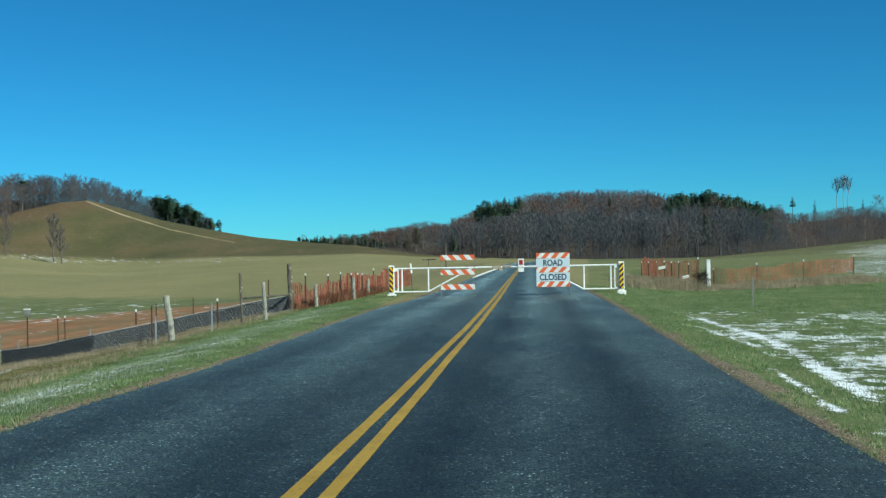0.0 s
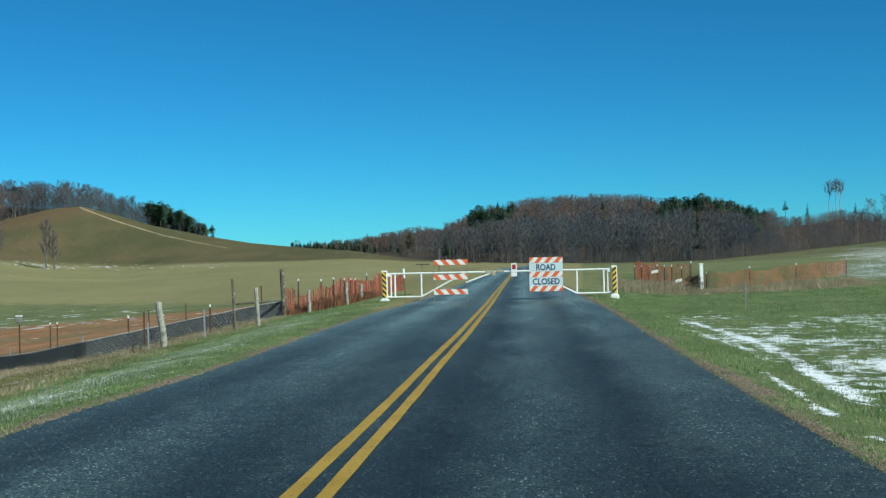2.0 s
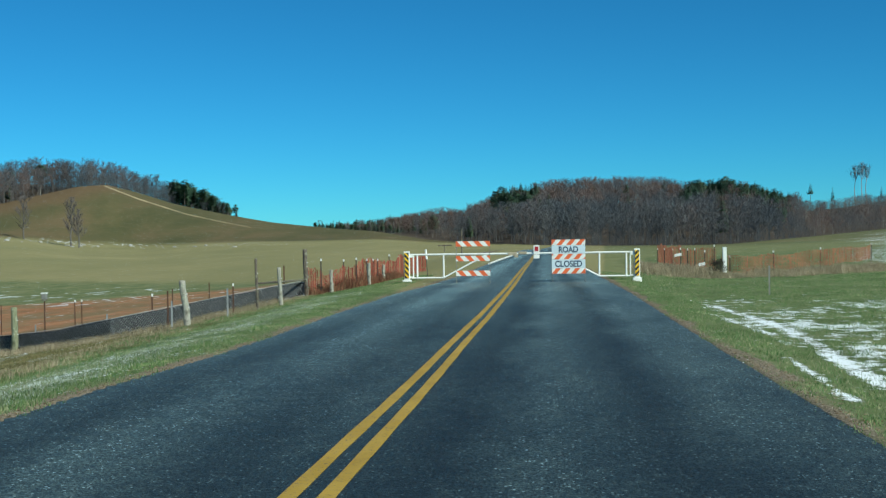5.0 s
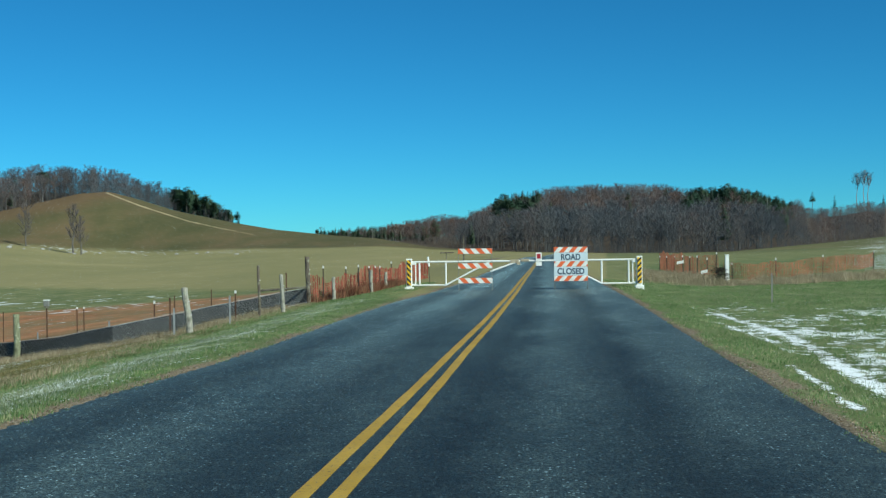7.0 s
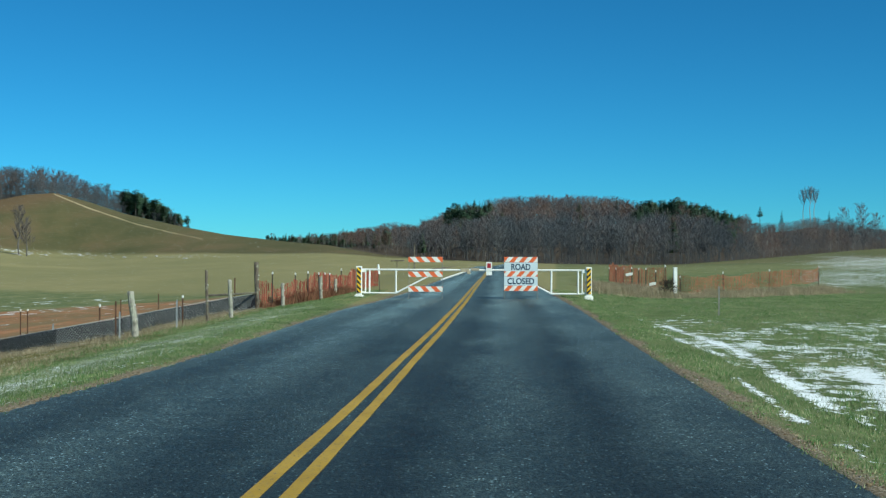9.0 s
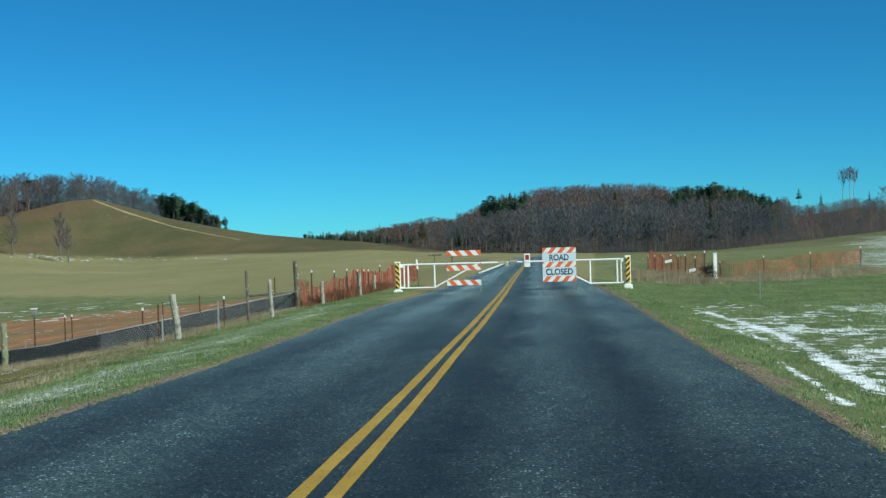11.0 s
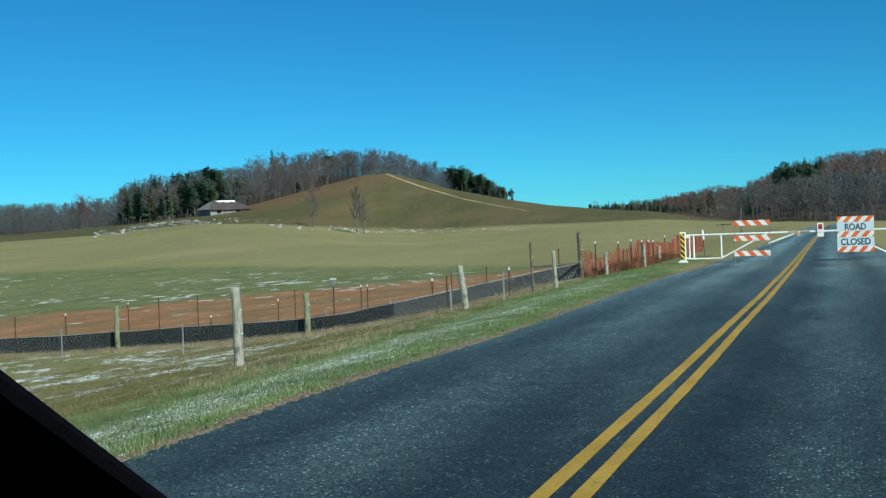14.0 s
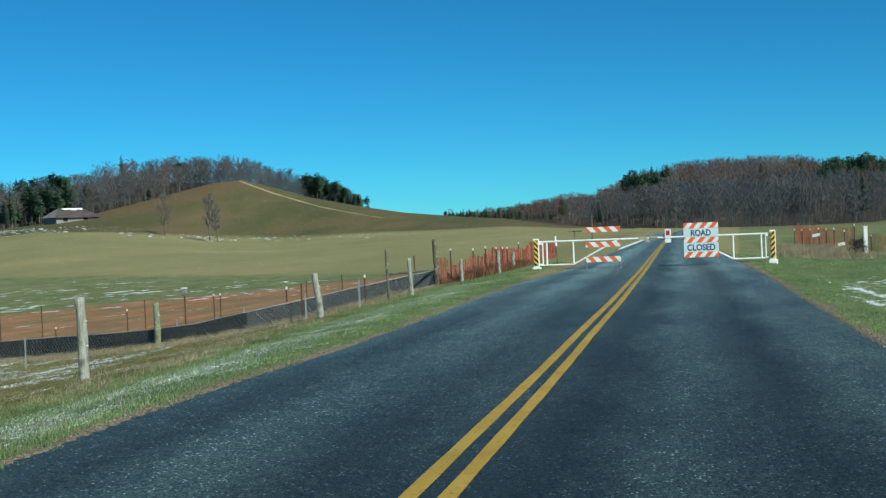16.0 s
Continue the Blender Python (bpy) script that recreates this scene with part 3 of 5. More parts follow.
class Sketch:
    """Collects triangles with a material slot."""

    def __init__(self):
        self.v, self.f, self.m = [], [], []

    def add(self, v, f, m):
        o = len(self.v)
        self.v += [tuple(p) for p in v]
        self.f += [tuple(i + o for i in t) for t in f]
        self.m += [m] * len(f)

    def tube(self, a, b, ra, rb, m, sides=3):
        a, b = Vector(a), Vector(b)
        q = (b - a).to_track_quat("Z", "Y")
        v = []
        for p, r in ((a, ra), (b, rb)):
            for s in range(sides):
                t = 2 * math.pi * s / sides
                v.append(p + q @ Vector((r * math.cos(t), r * math.sin(t), 0)))
        f = []
        for s in range(sides):
            n = (s + 1) % sides
            f += [(s, n, sides + n), (s, sides + n, sides + s)]
        self.add(v, f, m)

    def arrays(self):
        return np.array(self.v, float), np.array(self.f, int), np.array(self.m, int)


def bare_tree(rng, h=14.0, limbs=12, twigs=130, spread=0.26, trunk=0.012, leaves=0, low=0.32):
    s = Sketch()
    pts = [Vector((0, 0, 0))]
    for k in range(1, 5):
        pts.append(Vector((rng.uniform(-.02, .02) * h, rng.uniform(-.02, .02) * h, h * 0.22 * k)))
    for k in range(4):
        s.tube(pts[k], pts[k + 1], h * trunk * (1 - .22 * k), h * trunk * (1 - .22 * (k + 1)), 0, 5)
    ends = []
    for k in range(limbs):
        f = low + (0.85 - low) * (k + rng.random()) / limbs
        i = min(3, int(f / 0.22))
        base = pts[i].lerp(pts[i + 1], f / 0.22 - i)
        a = k * 2.4 + rng.uniform(-.5, .5)
        out = spread * h * rng.uniform(.55, 1.1) * (1.15 - 0.55 * f)
        tip = base + Vector((math.cos(a) * out, math.sin(a) * out, h * rng.uniform(.12, .26)))
        tip.z = min(tip.z, h)
        mid = base.lerp(tip, .5) + Vector((0, 0, -h * 0.015))
        s.tube(base, mid, h * .0045, h * .003, 0)
        v, f = tri_strip(mid, tip, h * .003, Vector((-math.sin(a), math.cos(a), 0)))
        s.add(v, f, 0)
        ends += [(base, mid, tip)]
    ends.append((pts[3], pts[4], pts[4] + Vector((0, 0, h * .1))))
    for k in range(twigs):
        base, mid, tip = ends[k % len(ends)]
        t = rng.uniform(.25, 1)
        p = base.lerp(tip, t) if t < .6 else mid.lerp(tip, (t - .5) * 2)
        q = p + Vector((rng.gauss(0, .055) * h, rng.gauss(0, .055) * h, rng.uniform(.02, .15) * h))
        q.z = min(q.z, h * 1.04)
        side = Vector((rng.gauss(0, 1), rng.gauss(0, 1), rng.gauss(0, .3))).normalized()
        v, f = tri_strip(p, q, h * .0038, side)
        s.add(v, f, 1)
    for k in range(leaves):
        base, mid, tip = ends[k % len(ends)]
        p = base.lerp(tip, rng.uniform(.3, 1.1)) + Vector((rng.gauss(0, .05), rng.gauss(0, .05), rng.gauss(0, .05))) * h
        e = [Vector((rng.gauss(0, 1), rng.gauss(0, 1), rng.gauss(0, 1))).normalized() * h * .022 for _ in range(3)]
        s.add([p + q for q in e], [(0, 1, 2)], 2)
    return s.arrays()


def pine_tree(rng, h=16.0, bare=0.18, width=0.20, tiers=22, broad=False):
    s = Sketch()
    s.tube((0, 0, 0), (0, 0, h * .6), h * .012, h * .008, 0, 5)
    s.tube((0, 0, h * .6), (0, 0, h), h * .008, h * .002, 0, 4)
    for k in range(tiers):
        f = bare + (1 - bare) * (k + rng.random() * .6) / tiers
        r = h * width * (1.02 - f) ** 0.7 * rng.uniform(.7, 1.2)
        if broad:
            r = h * width * (.25 + .75 * math.sin(math.pi * min(1, (f - bare) / (1 - bare) * .82 + .16))) * rng.uniform(.45, 1.15)
        n = 9 if f < .8 else 6
        for j in range(n):
            a = 2 * math.pi * (j + rng.random() * .8) / n
            rr = r * rng.uniform(.55, 1.15)
            c = Vector((math.cos(a), math.sin(a), 0))
            sd = Vector((-math.sin(a), math.cos(a), 0))
            root = Vector((0, 0, h * f))
            tip = root + c * rr + Vector((0, 0, rr * rng.uniform(-.25, .30)))
            for q in range(4 if broad else 3):
                p = root.lerp(tip, .25 + (.24 if broad else .3) * q)
                w = rr * (rng.uniform(.12, .26) if broad else rng.uniform(.18, .34))
                up = Vector((0, 0, w * rng.uniform(.5, 1.2)))
                s.add([p - sd * w, p + sd * w * .9 + up * .4, p + c * w * 1.6 + up], [(0, 1, 2)], 2)
                s.add([p - sd * w * .6 - up * .3, p + c * w * 1.3 - up * .2, p + up + sd * w * .2], [(0, 1, 2)], 2)
    return s.arrays()


def wood_stuff(name, protos, spots, mats, label, category, kind="stuff"):
    """One mesh of many trees. spots: x, y, z, size, turn, which, tint."""
    V, F, M, T = [], [], [], []
    off = 0
    for x, y, z, sz, turn, which, tint in spots:
        v, f, m = protos[int(which)]
        c, s_ = math.cos(turn) * sz, math.sin(turn) * sz
        V.append(np.stack([v[:, 0] * c - v[:, 1] * s_ + x, v[:, 0] * s_ + v[:, 1] * c + y, v[:, 2] * sz + z], 1))
        F.append(f + off)
        M.append(m)
        T.append(np.full(len(v), tint))
        off += len(v)
    V, F, M, T = np.concatenate(V), np.concatenate(F), np.concatenate(M), np.concatenate(T)
    me = bpy.data.meshes.new(name)
    me.vertices.add(len(V))
    me.vertices.foreach_set("co", V.ravel())
    me.loops.add(F.size)
    me.loops.foreach_set("vertex_index", F.ravel())
    me.polygons.add(len(F))
    me.polygons.foreach_set("loop_start", np.arange(0, F.size, 3))
    me.polygons.foreach_set("material_index", M)
    me.update(calc_edges=True)
    me.attributes.new("tint", "FLOAT", "POINT").data.foreach_set("value", T.astype(np.float32))
    for m in mats:
        me.materials.append(m)
    return tagged(new(name, me), label, category, kind=kind)


rng = random.Random(7)
BARE = [bare_tree(rng, 14.5, 13, 440, rng.uniform(.28, .38), low=rng.uniform(.12, .4)) for _ in range(7)]
LEAFY = [bare_tree(rng, 13.5, 11, 110, .28, leaves=300) for _ in range(3)]
PINE = [pine_tree(rng, 15, rng.uniform(.08, .3), rng.uniform(.17, .24)) for _ in range(2)] + [pine_tree(rng, 15, rng.uniform(.2, .4), rng.uniform(.2, .27), 19, True) for _ in range(4)]
NB = len(BARE)
UNDER = [bare_tree(rng, 6.5, 12, 200, .42, low=.06) for _ in range(3)]
PROTOS = BARE + LEAFY + UNDER


def polar(az, d):
    a = radians(az)
    return d * math.sin(a), d * math.cos(a)


def plant(rng, az0, az1, d0, d1, step, keep=None):
    """Even, ragged spots in a sector."""
    out = []
    d = d0
    while d < d1:
        n = max(1, int(d * radians(az1 - az0) / step))
        for k in range(n):
            az = az0 + (az1 - az0) * (k + rng.random()) / n
            dd = d + rng.uniform(-.5, .5) * step
            if keep is None or keep(az, dd):
                x, y = polar(az, dd)
                out.append((az, dd, x, y, float(ground_height(x, y))))
        d += step
    return out


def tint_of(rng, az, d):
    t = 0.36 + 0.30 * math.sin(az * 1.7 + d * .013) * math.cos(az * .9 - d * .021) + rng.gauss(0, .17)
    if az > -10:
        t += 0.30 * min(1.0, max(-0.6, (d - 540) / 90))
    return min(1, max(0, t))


# the wooded ridge behind the gate
spots, pines = [], []
for az, d, x, y, z in plant(rng, -9.5, 12.6, 412, 742, 6.2, lambda a, d: d > float(np.interp(a, [-9, -5, 0], [640, 545, 412]))):
    if az > 11.2 + rng.random() * 1.4:
        continue
    grow = float(np.interp(az, [-10.5, -6, -3, 9.8, 12.4], [.35, .68, 1.0, 1.0, .5]))
    pine = (d > 572 and (-2.4 < az < -0.2 or 6.6 < az < 11.6) and rng.random() < .94) or (d > 500 and rng.random() < .04) or (d > 424 and (abs(az + 1.2) < .25 or abs(az - 8.6) < .2) and rng.random() < .28) or (d > 560 and 8 < az < 11.5 and rng.random() < .45)
    if pine:
        pines.append((x, y, z - .2, rng.uniform(.72, 1.12) * grow, rng.uniform(0, 6.3), rng.randrange(2) if rng.random() < .72 else rng.randrange(len(PINE)), rng.random()))
    else:
        leaf = rng.random() < (.30 if d > 560 else .05) or (abs(az + 6.3) < .9 and rng.random() < .4)
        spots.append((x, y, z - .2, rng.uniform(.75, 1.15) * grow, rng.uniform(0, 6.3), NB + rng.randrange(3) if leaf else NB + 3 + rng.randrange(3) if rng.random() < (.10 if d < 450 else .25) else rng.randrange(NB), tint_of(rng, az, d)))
# brush on the open end of the ridge
for az, d, x, y, z in plant(rng, 11.0, 24.0, 418, 738, 4.7):
    if az < 11.2 + rng.random() * 1.4:
        continue
    tree = rng.random() < .08 and d < 600
    spots.append((x, y, z - .2, rng.uniform(.45, .75) if tree else rng.uniform(.5, .95), rng.uniform(0, 6.3), rng.randrange(NB) if tree else NB + 3 + rng.randrange(3), min(1, max(0, rng.gauss(.55 + .15 * math.sin(az * 2.3 + d * .02), .16)))))
for az, d, x, y, z in plant(rng, -11.0, -2.6, 610, 770, 4.6):
    grow = float(np.interp(az, [-10.5, -6, -3], [.35, .68, 1.0]))
    if az < -5.5 and rng.random() < .5:
        pines.append((x, y, z - .3, rng.uniform(.40, .72) * grow, rng.uniform(0, 6.3), rng.randrange(len(PINE)), rng.random()))
        continue
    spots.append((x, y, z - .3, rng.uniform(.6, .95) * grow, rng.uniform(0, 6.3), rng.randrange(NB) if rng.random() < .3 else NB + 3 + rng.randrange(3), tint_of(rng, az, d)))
# low pines on the ridge's far end
rt = random.Random(78)
for az, d, x, y, z in plant(rt, -10.9, -5.6, 640, 724, 4.2):
    pines.append((x, y, z - .3, rt.uniform(.27, .40) * float(np.interp(az, [-10.9, -10, -8.5, -5.6], [.7, 1.15, 1.55, 1.6])), rt.uniform(0, 6.3), rt.randrange(2), rt.random()))
# brush along the foot of the ridge, shade of the trees put in its tint
ru = random.Random(77)
for az, d, x, y, z in plant(ru, -4.6, 12.6, 405, 421, 2.9, lambda a, d: d > float(np.interp(a, [-5, 0], [530, 405]))):
    spots.append((x, y, z - .3, ru.uniform(.30, .75), ru.uniform(0, 6.3), NB + 3 + ru.randrange(3), ru.uniform(0, .35)))
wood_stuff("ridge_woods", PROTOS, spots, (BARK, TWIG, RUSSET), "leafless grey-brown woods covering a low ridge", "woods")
wood_stuff("ridge_pines", PINE, pines, (BARK, TWIG, NEEDLE), "dark green pines scattered along the ridge top", "pines")
# woods on the left hill, distance haze put into the far-left trees' tint
spots, pines = [], []
for az, d, x, y, z in plant(rng, -40.0, -33.2, 584, 720, 4.4):
    spots.append((x, y, z - .3, rng.uniform(.8, 1.35), rng.uniform(0, 6.3), NB + 3 + rng.randrange(3), rng.uniform(0, .45)))


def on_left(a, d):
    crest = float(np.interp(a, [-40, -30, -20, -12], [560, 560, 640, 622]))
    front = float(np.interp(a, [-40, -33.5, -33, -28.5, -27, -24.5, -23, -20.5, -17.5, -15.0], [26, 26, -45, -40, -35, -12, 12, 14, 16, 14]))
    return d > crest + front and d < crest + (175 if a < -33 else 120)


for az, d, x, y, z in plant(rng, -40.0, -14.6, 500, 745, 5.4, on_left):
    evergreen = (-33.2 < az < -28.5 and rng.random() < .42) or (az > -17.6 and rng.random() < .62) or (-33 < az < -23 and rng.random() < .03)
    if evergreen:
        big = float(np.interp(az, [-33, -28, -17.6, -16.4, -15], [1.15, 1.0, 1.0, .9, .55]))
        pines.append((x, y, z - .2, rng.uniform(.75, 1.1) * big, rng.uniform(0, 6.3), rng.randrange(2 if az < -30.5 else len(PINE)), rng.random()))
    else:
        leaf = rng.random() < (.09 if az < -22 else .04)
        size = float(np.interp(az, [-40, -34, -33, -20, -17, -14], [.92, .90, 1.05, .95, .7, .45]))
        spots.append((x, y, z - .2, rng.uniform(.8, 1.12) * size, rng.uniform(0, 6.3), NB + rng.randrange(3) if leaf else NB + 3 + rng.randrange(3) if rng.random() < (.6 if az < -33 else .35 if az < -23 else .5) else rng.randrange(NB), rng.uniform(0, .45) if az < -33 else tint_of(rng, az, d) if az < -19.5 else rng.uniform(0, .35)))
for az, d, x, y, z in plant(rng, -23.4, -17.3, 648, 700, 3.6):
    spots.append((x, y, z - .3, rng.uniform(.7, 1.25), rng.uniform(0, 6.3), NB + 3 + rng.randrange(3), rng.uniform(0, .45)))
wood_stuff("hilltop_woods", PROTOS, spots, (BARK, TWIG, RUSSET), "bare grey woods crowning a pasture hill", "woods")
wood_stuff("hilltop_pines", PINE, pines, (BARK, TWIG, NEEDLE), "dark evergreens among the hilltop woods", "pines")


def single_tree(name, az, d, size, proto, mats, label, category, tint=.3, sink=0.2):
    x, y = polar(az, d)
    top = thing(name, (x, y, float(ground_height(x, y)) - sink), label, category)
    v, f, m = proto
    for nm, pick, mat in (("trunk", m == 0, mats[:1]), ("crown", m > 0, mats)):
        idx = np.unique(f[pick])
        look_up = {int(a): b for b, a in enumerate(idx)}
        ob = mesh(nm, v[idx] * size, [tuple(look_up[int(q)] for q in t) for t in f[pick]], list(mats), top)
        ob.data.polygons.foreach_set("material_index", m[pick])
        ob.data.attributes.new("tint", "FLOAT", "POINT").data.foreach_set("value", np.full(len(idx), tint, np.float32))
    return top


TALL = [bare_tree(random.Random(40 + q), 14, 14, 230, .17, trunk=.014, low=.58) for q in range(2)]
WIDE = [bare_tree(rng, 14, 18, 620, .36, low=.22) for _ in range(3)]
NARROW = [bare_tree(rng, 14, 20, 620, .22, trunk=.02, low=.2) for _ in range(3)]
UMB = [pine_tree(rng, 14, .62, .24, 9), pine_tree(rng, 14, .4, .16, 11)]
for az, d, sz, pr in ((14.42, 690, 1.55, TALL[0]), (14.72, 692, 1.62, TALL[1]), (14.9, 688, 1.5, TALL[0])):
    single_tree("bare_tree", az, d, sz, pr, (BARK, TWIG), "tall slender bare tree standing above the ridge woods", "tree", 1.0)
for az, d, sz, pr in ((12.47, 690, 1.08, UMB[0]), (13.45, 690, .88, UMB[1]), (15.55, 690, .75, UMB[1])):
    single_tree("pine_tree", az, d, sz, pr, (BARK, TWIG, NEEDLE), "lone pine with a bare trunk above the ridge woods", "tree", .4)
for az, d, sz, pr in ((16.2, 690, .95, WIDE[0]), (16.95, 690, 1.25, WIDE[1]), (17.6, 690, 1.0, WIDE[2]), (18.6, 690, 1.0, WIDE[0]), (19.5, 690, 1.05, WIDE[1]), (20.4, 690, 1.05, WIDE[2])):
    single_tree("bare_tree", az, d, sz, pr, (BARK, TWIG), "spreading bare tree on the ridge skyline", "tree", .95)
for az, d, sz, pr in ((-24.25, 430, 1.05, NARROW[0]), (-22.18, 420, 1.2, NARROW[1]), (-21.85, 424, .95, NARROW[2])):
    single_tree("bare_tree", az, d, sz, pr, (BARK, TWIG), "bare tree standing alone at the foot of the pasture hill", "tree", .5)
single_tree("pine_tree", -26.1, 690, 1.35, PINE[0], (BARK, TWIG, NEEDLE), "tall dark spruce rising above the hilltop woods", "tree", .2)
single_tree("pine_tree", -7.32, 700, .80, PINE[1], (BARK, TWIG, NEEDLE), "dark pine standing up from the low end of the ridge", "tree", .2)
single_tree("bare_tree", -18.3, 655, 1.0, TALL[1], (BARK, TWIG), "thin bare tree on the hill's skyline", "tree", .1)
OAK = bare_tree(random.Random(31), 13.5, 16, 200, .36, low=.2, leaves=1500)
single_tree("oak_tree", -34.9, 572, 1.12, OAK, (BARK, TWIG, OAK_LEAF), "oak holding its dull purple-brown leaves at the field's edge", "tree", .6)


def hill_track():
    """A worn pale track from the hilltop down along the slope, draped on the turf."""
    az_k, el_k = [-20.7, -19.15, -17.0, -15.4, -13.9], [2.60, 1.97, 1.25, 0.87, 0.56]
    row = []
    for az in np.arange(-20.7, -13.9, 0.12):
        el = float(np.interp(az, az_k, el_k))
        lo, hi = 430.0, float(prof(DIST, az))
        for _ in range(30):
            m = (lo + hi) / 2
            x, y = polar(az, m)
            if math.degrees(math.atan2(float(land(x, y)) - 1.42, m)) < el:
                lo = m
            else:
                hi = m
        row.append((az, lo))
    v, f = [], []
    for k, (az, d) in enumerate(row):
        w = 2.7 * (1 - 0.75 * k / len(row)) + 0.35 * math.sin(k * 1.7) + 0.3 * math.sin(k * 0.6)
        for e in (-w, 0, w):
            x, y = polar(az, d + e)
            v.append((x, y, float(ground_height(x, y)) + 0.12))
    for k in range(len(row) - 1):
        for q in range(2):
            a = k * 3 + q
            f.append((a, a + 1, a + 4, a + 3))
    return tagged(mesh("path", v, f, TRACK, smooth=True), "pale worn track over the pasture hill", "path", kind="structure")


hill_track()

# ---- gate across the road ----
GY = 38.5


def swing_gate(side, hinge, free, label):
    """One leaf of the white pipe gate, with its hinge post and hazard board. side: 1 where the leaf runs towards +x."""
    g = thing("swing_gate", (hinge, GY, 0.0), label, "gate", "gates across the road")

    def X(v):
        return side * v
    w = abs(free - hinge)
    part("hinge_post", box(box(B(), (-.092, -.075, -.02), (.092, .075, 1.0), .012), (-.14, -.12, -.08), (.14, .12, .07), .02), WHITE, g)
    part("hazard_board", box(B(), (-.068, -.10, .13), (.068, -.082, .955), .004), HAZARD if side > 0 else HAZARD_B, g, "yellow board with slanting black stripes")
    part("hinge", box(B(), (X(.08), -.04, .80), (X(.22), .04, .92), .008), WHITE, g)
    part("hinge", box(B(), (X(.08), -.04, .12), (X(.2), .04, .18), .008), WHITE, g)
    part("top_rail", bar(B(), (X(.16), 0, .89), (X(w), 0, .885), .031), WHITE, g)
    part("bottom_rail", bar(B(), (X(.16), 0, .13), (X(1.22), 0, .13), .026), WHITE, g)
    for v in (.21, .34, 1.20):
        part("upright", bar(B(), (X(v), 0, .13), (X(v), 0, .89), .030 if v > .3 else .022), WHITE, g)
    part("brace", bar(B(), (X(1.20), 0, .13), (X(2.62), 0, .87), .028), WHITE, g, "slanting white brace pipe")
    return g


gate_a = swing_gate(1, -4.36, -0.75, "white pipe swing gate leaf, closed, beside the striped barricade")
swing_gate(-1, 3.07, -0.75, "white pipe swing gate leaf, closed, behind the road closed sign")
part("stay", bar(B(), (2.66, -.05, .56), (3.52, -.02, .86), .028), WHITE, gate_a, "loose white stay pipe")
part("latch", box(box(box(B(), (3.30, -.05, .82), (3.58, .05, .93), .01), (3.50, -.06, .76), (3.62, .06, .86), .01), (3.64, -.05, .87), (3.90, .05, .95), .01), BRASS, gate_a, "weathered tan latch block")
gs = thing("gate_sign", (-.14, GY - .06, .72), "white gate marker plate with a dark red square on the gate", "sign")
part("plate", box(B(), (-.095, -.01, .14), (.095, .01, .43), .004), WHITE, gs)
part("red_panel", box(B(), (-.058, -.016, .235), (.058, -.0102, .385)), RED, gs)
part("lower_plate", box(B(), (-.095, -.012, 0), (.095, .012, .125), .004), WHITE, gs)
part("bracket", box(B(), (-.02, .012, .02), (.02, .045, .36)), WHITE, gs)


BY = 37.3


def up(z):
    return 1.42 - (1.42 - z) * BY / 38.2


def trestle(x0, x1, name, label, cat):
    """The frame of a barricade: two uprights with feet."""
    t = thing(name, ((x0 + x1) / 2, BY, 0.0), label, cat)
    h = (x1 - x0) / 2
    for s in (-1, 1):
        part("upright", box(B(), (s * (h - .012) - .008, -.017, .03), (s * (h - .012) + .008, .017, up(1.31)), .002), DULL_STEEL, t)
        part("foot", box(B(), (s * (h - .012) - .014, -.4, .006), (s * (h - .012) + .014, .4, .03), .003), DULL_STEEL, t)
    return t, h


ba, h = trestle(-2.73 * BY / 38.2, -1.63 * BY / 38.2, "barricade", "three-board orange and white striped road barricade on a steel frame", "barricade")
for z0, z1 in ((1.14, 1.31), (.665, .835), (.19, .36)):
    part("striped_board", box(B(), (-h, -.045, up(z0)), (h, -.02, up(z1)), .004), ORANGE_STRIPE_B, ba, "board with slanting orange and white bands")
sg, h = trestle(.345 * BY / 38.2, 1.415 * BY / 38.2, "road_closed_barricade", "striped barricade carrying a two-line road closed sign", "barricade")
for z0, z1 in ((1.145, 1.32), (.69, .86), (.23, .40)):
    part("striped_board", box(B(), (-h, -.05, up(z0)), (h, -.022, up(z1)), .004), ORANGE_STRIPE, sg, "board with slanting orange and white bands")


def lettered(text, width, height, at, parent):
    cu = bpy.data.curves.new("text", "FONT")
    cu.body, cu.size, cu.extrude, cu.offset = text, 1.0, 0.0, 0.028
    tmp = new("text", cu)
    bpy.context.view_layer.update()
    me = bpy.data.meshes.new_from_object(tmp.evaluated_get(bpy.context.evaluated_depsgraph_get()))
    bpy.data.objects.remove(tmp)
    co = np.array([v.co[:] for v in me.vertices])
    lo, hi = co.min(0), co.max(0)
    s = (co - lo) / np.maximum(hi - lo, 1e-9)
    for v, q in zip(me.vertices, s):
        v.co = (at[0] + (q[0] - .5) * width, at[1], at[2] + q[1] * height)
    bm = bmesh.new()
    bm.from_mesh(me)
    ext = bmesh.ops.extrude_face_region(bm, geom=bm.faces[:])
    bmesh.ops.translate(bm, vec=(0, -.002, 0), verts=[g for g in ext["geom"] if isinstance(g, bmesh.types.BMVert)])
    bmesh.ops.solidify(bm, geom=[], thickness=0)
    return part("lettering", bm, LETTER, parent, "dark lettering reading " + text)


for text, z0, z1, wd in (("ROAD", up(.866), up(1.139), .60), ("CLOSED", up(.406), up(.684), .84)):
    b = part("sign_panel", box(B(), (-h, -.046, z0), (h, -.024, z1), .004), BOARD_GREY, sg, "pale sign panel")
    lettered(text, wd, (z1 - z0) * .74, (0, -.0465, z0 + (z1 - z0) * .13), b)

# ---- fences ----


def gz(x, y):
    return float(ground_height(x, y))


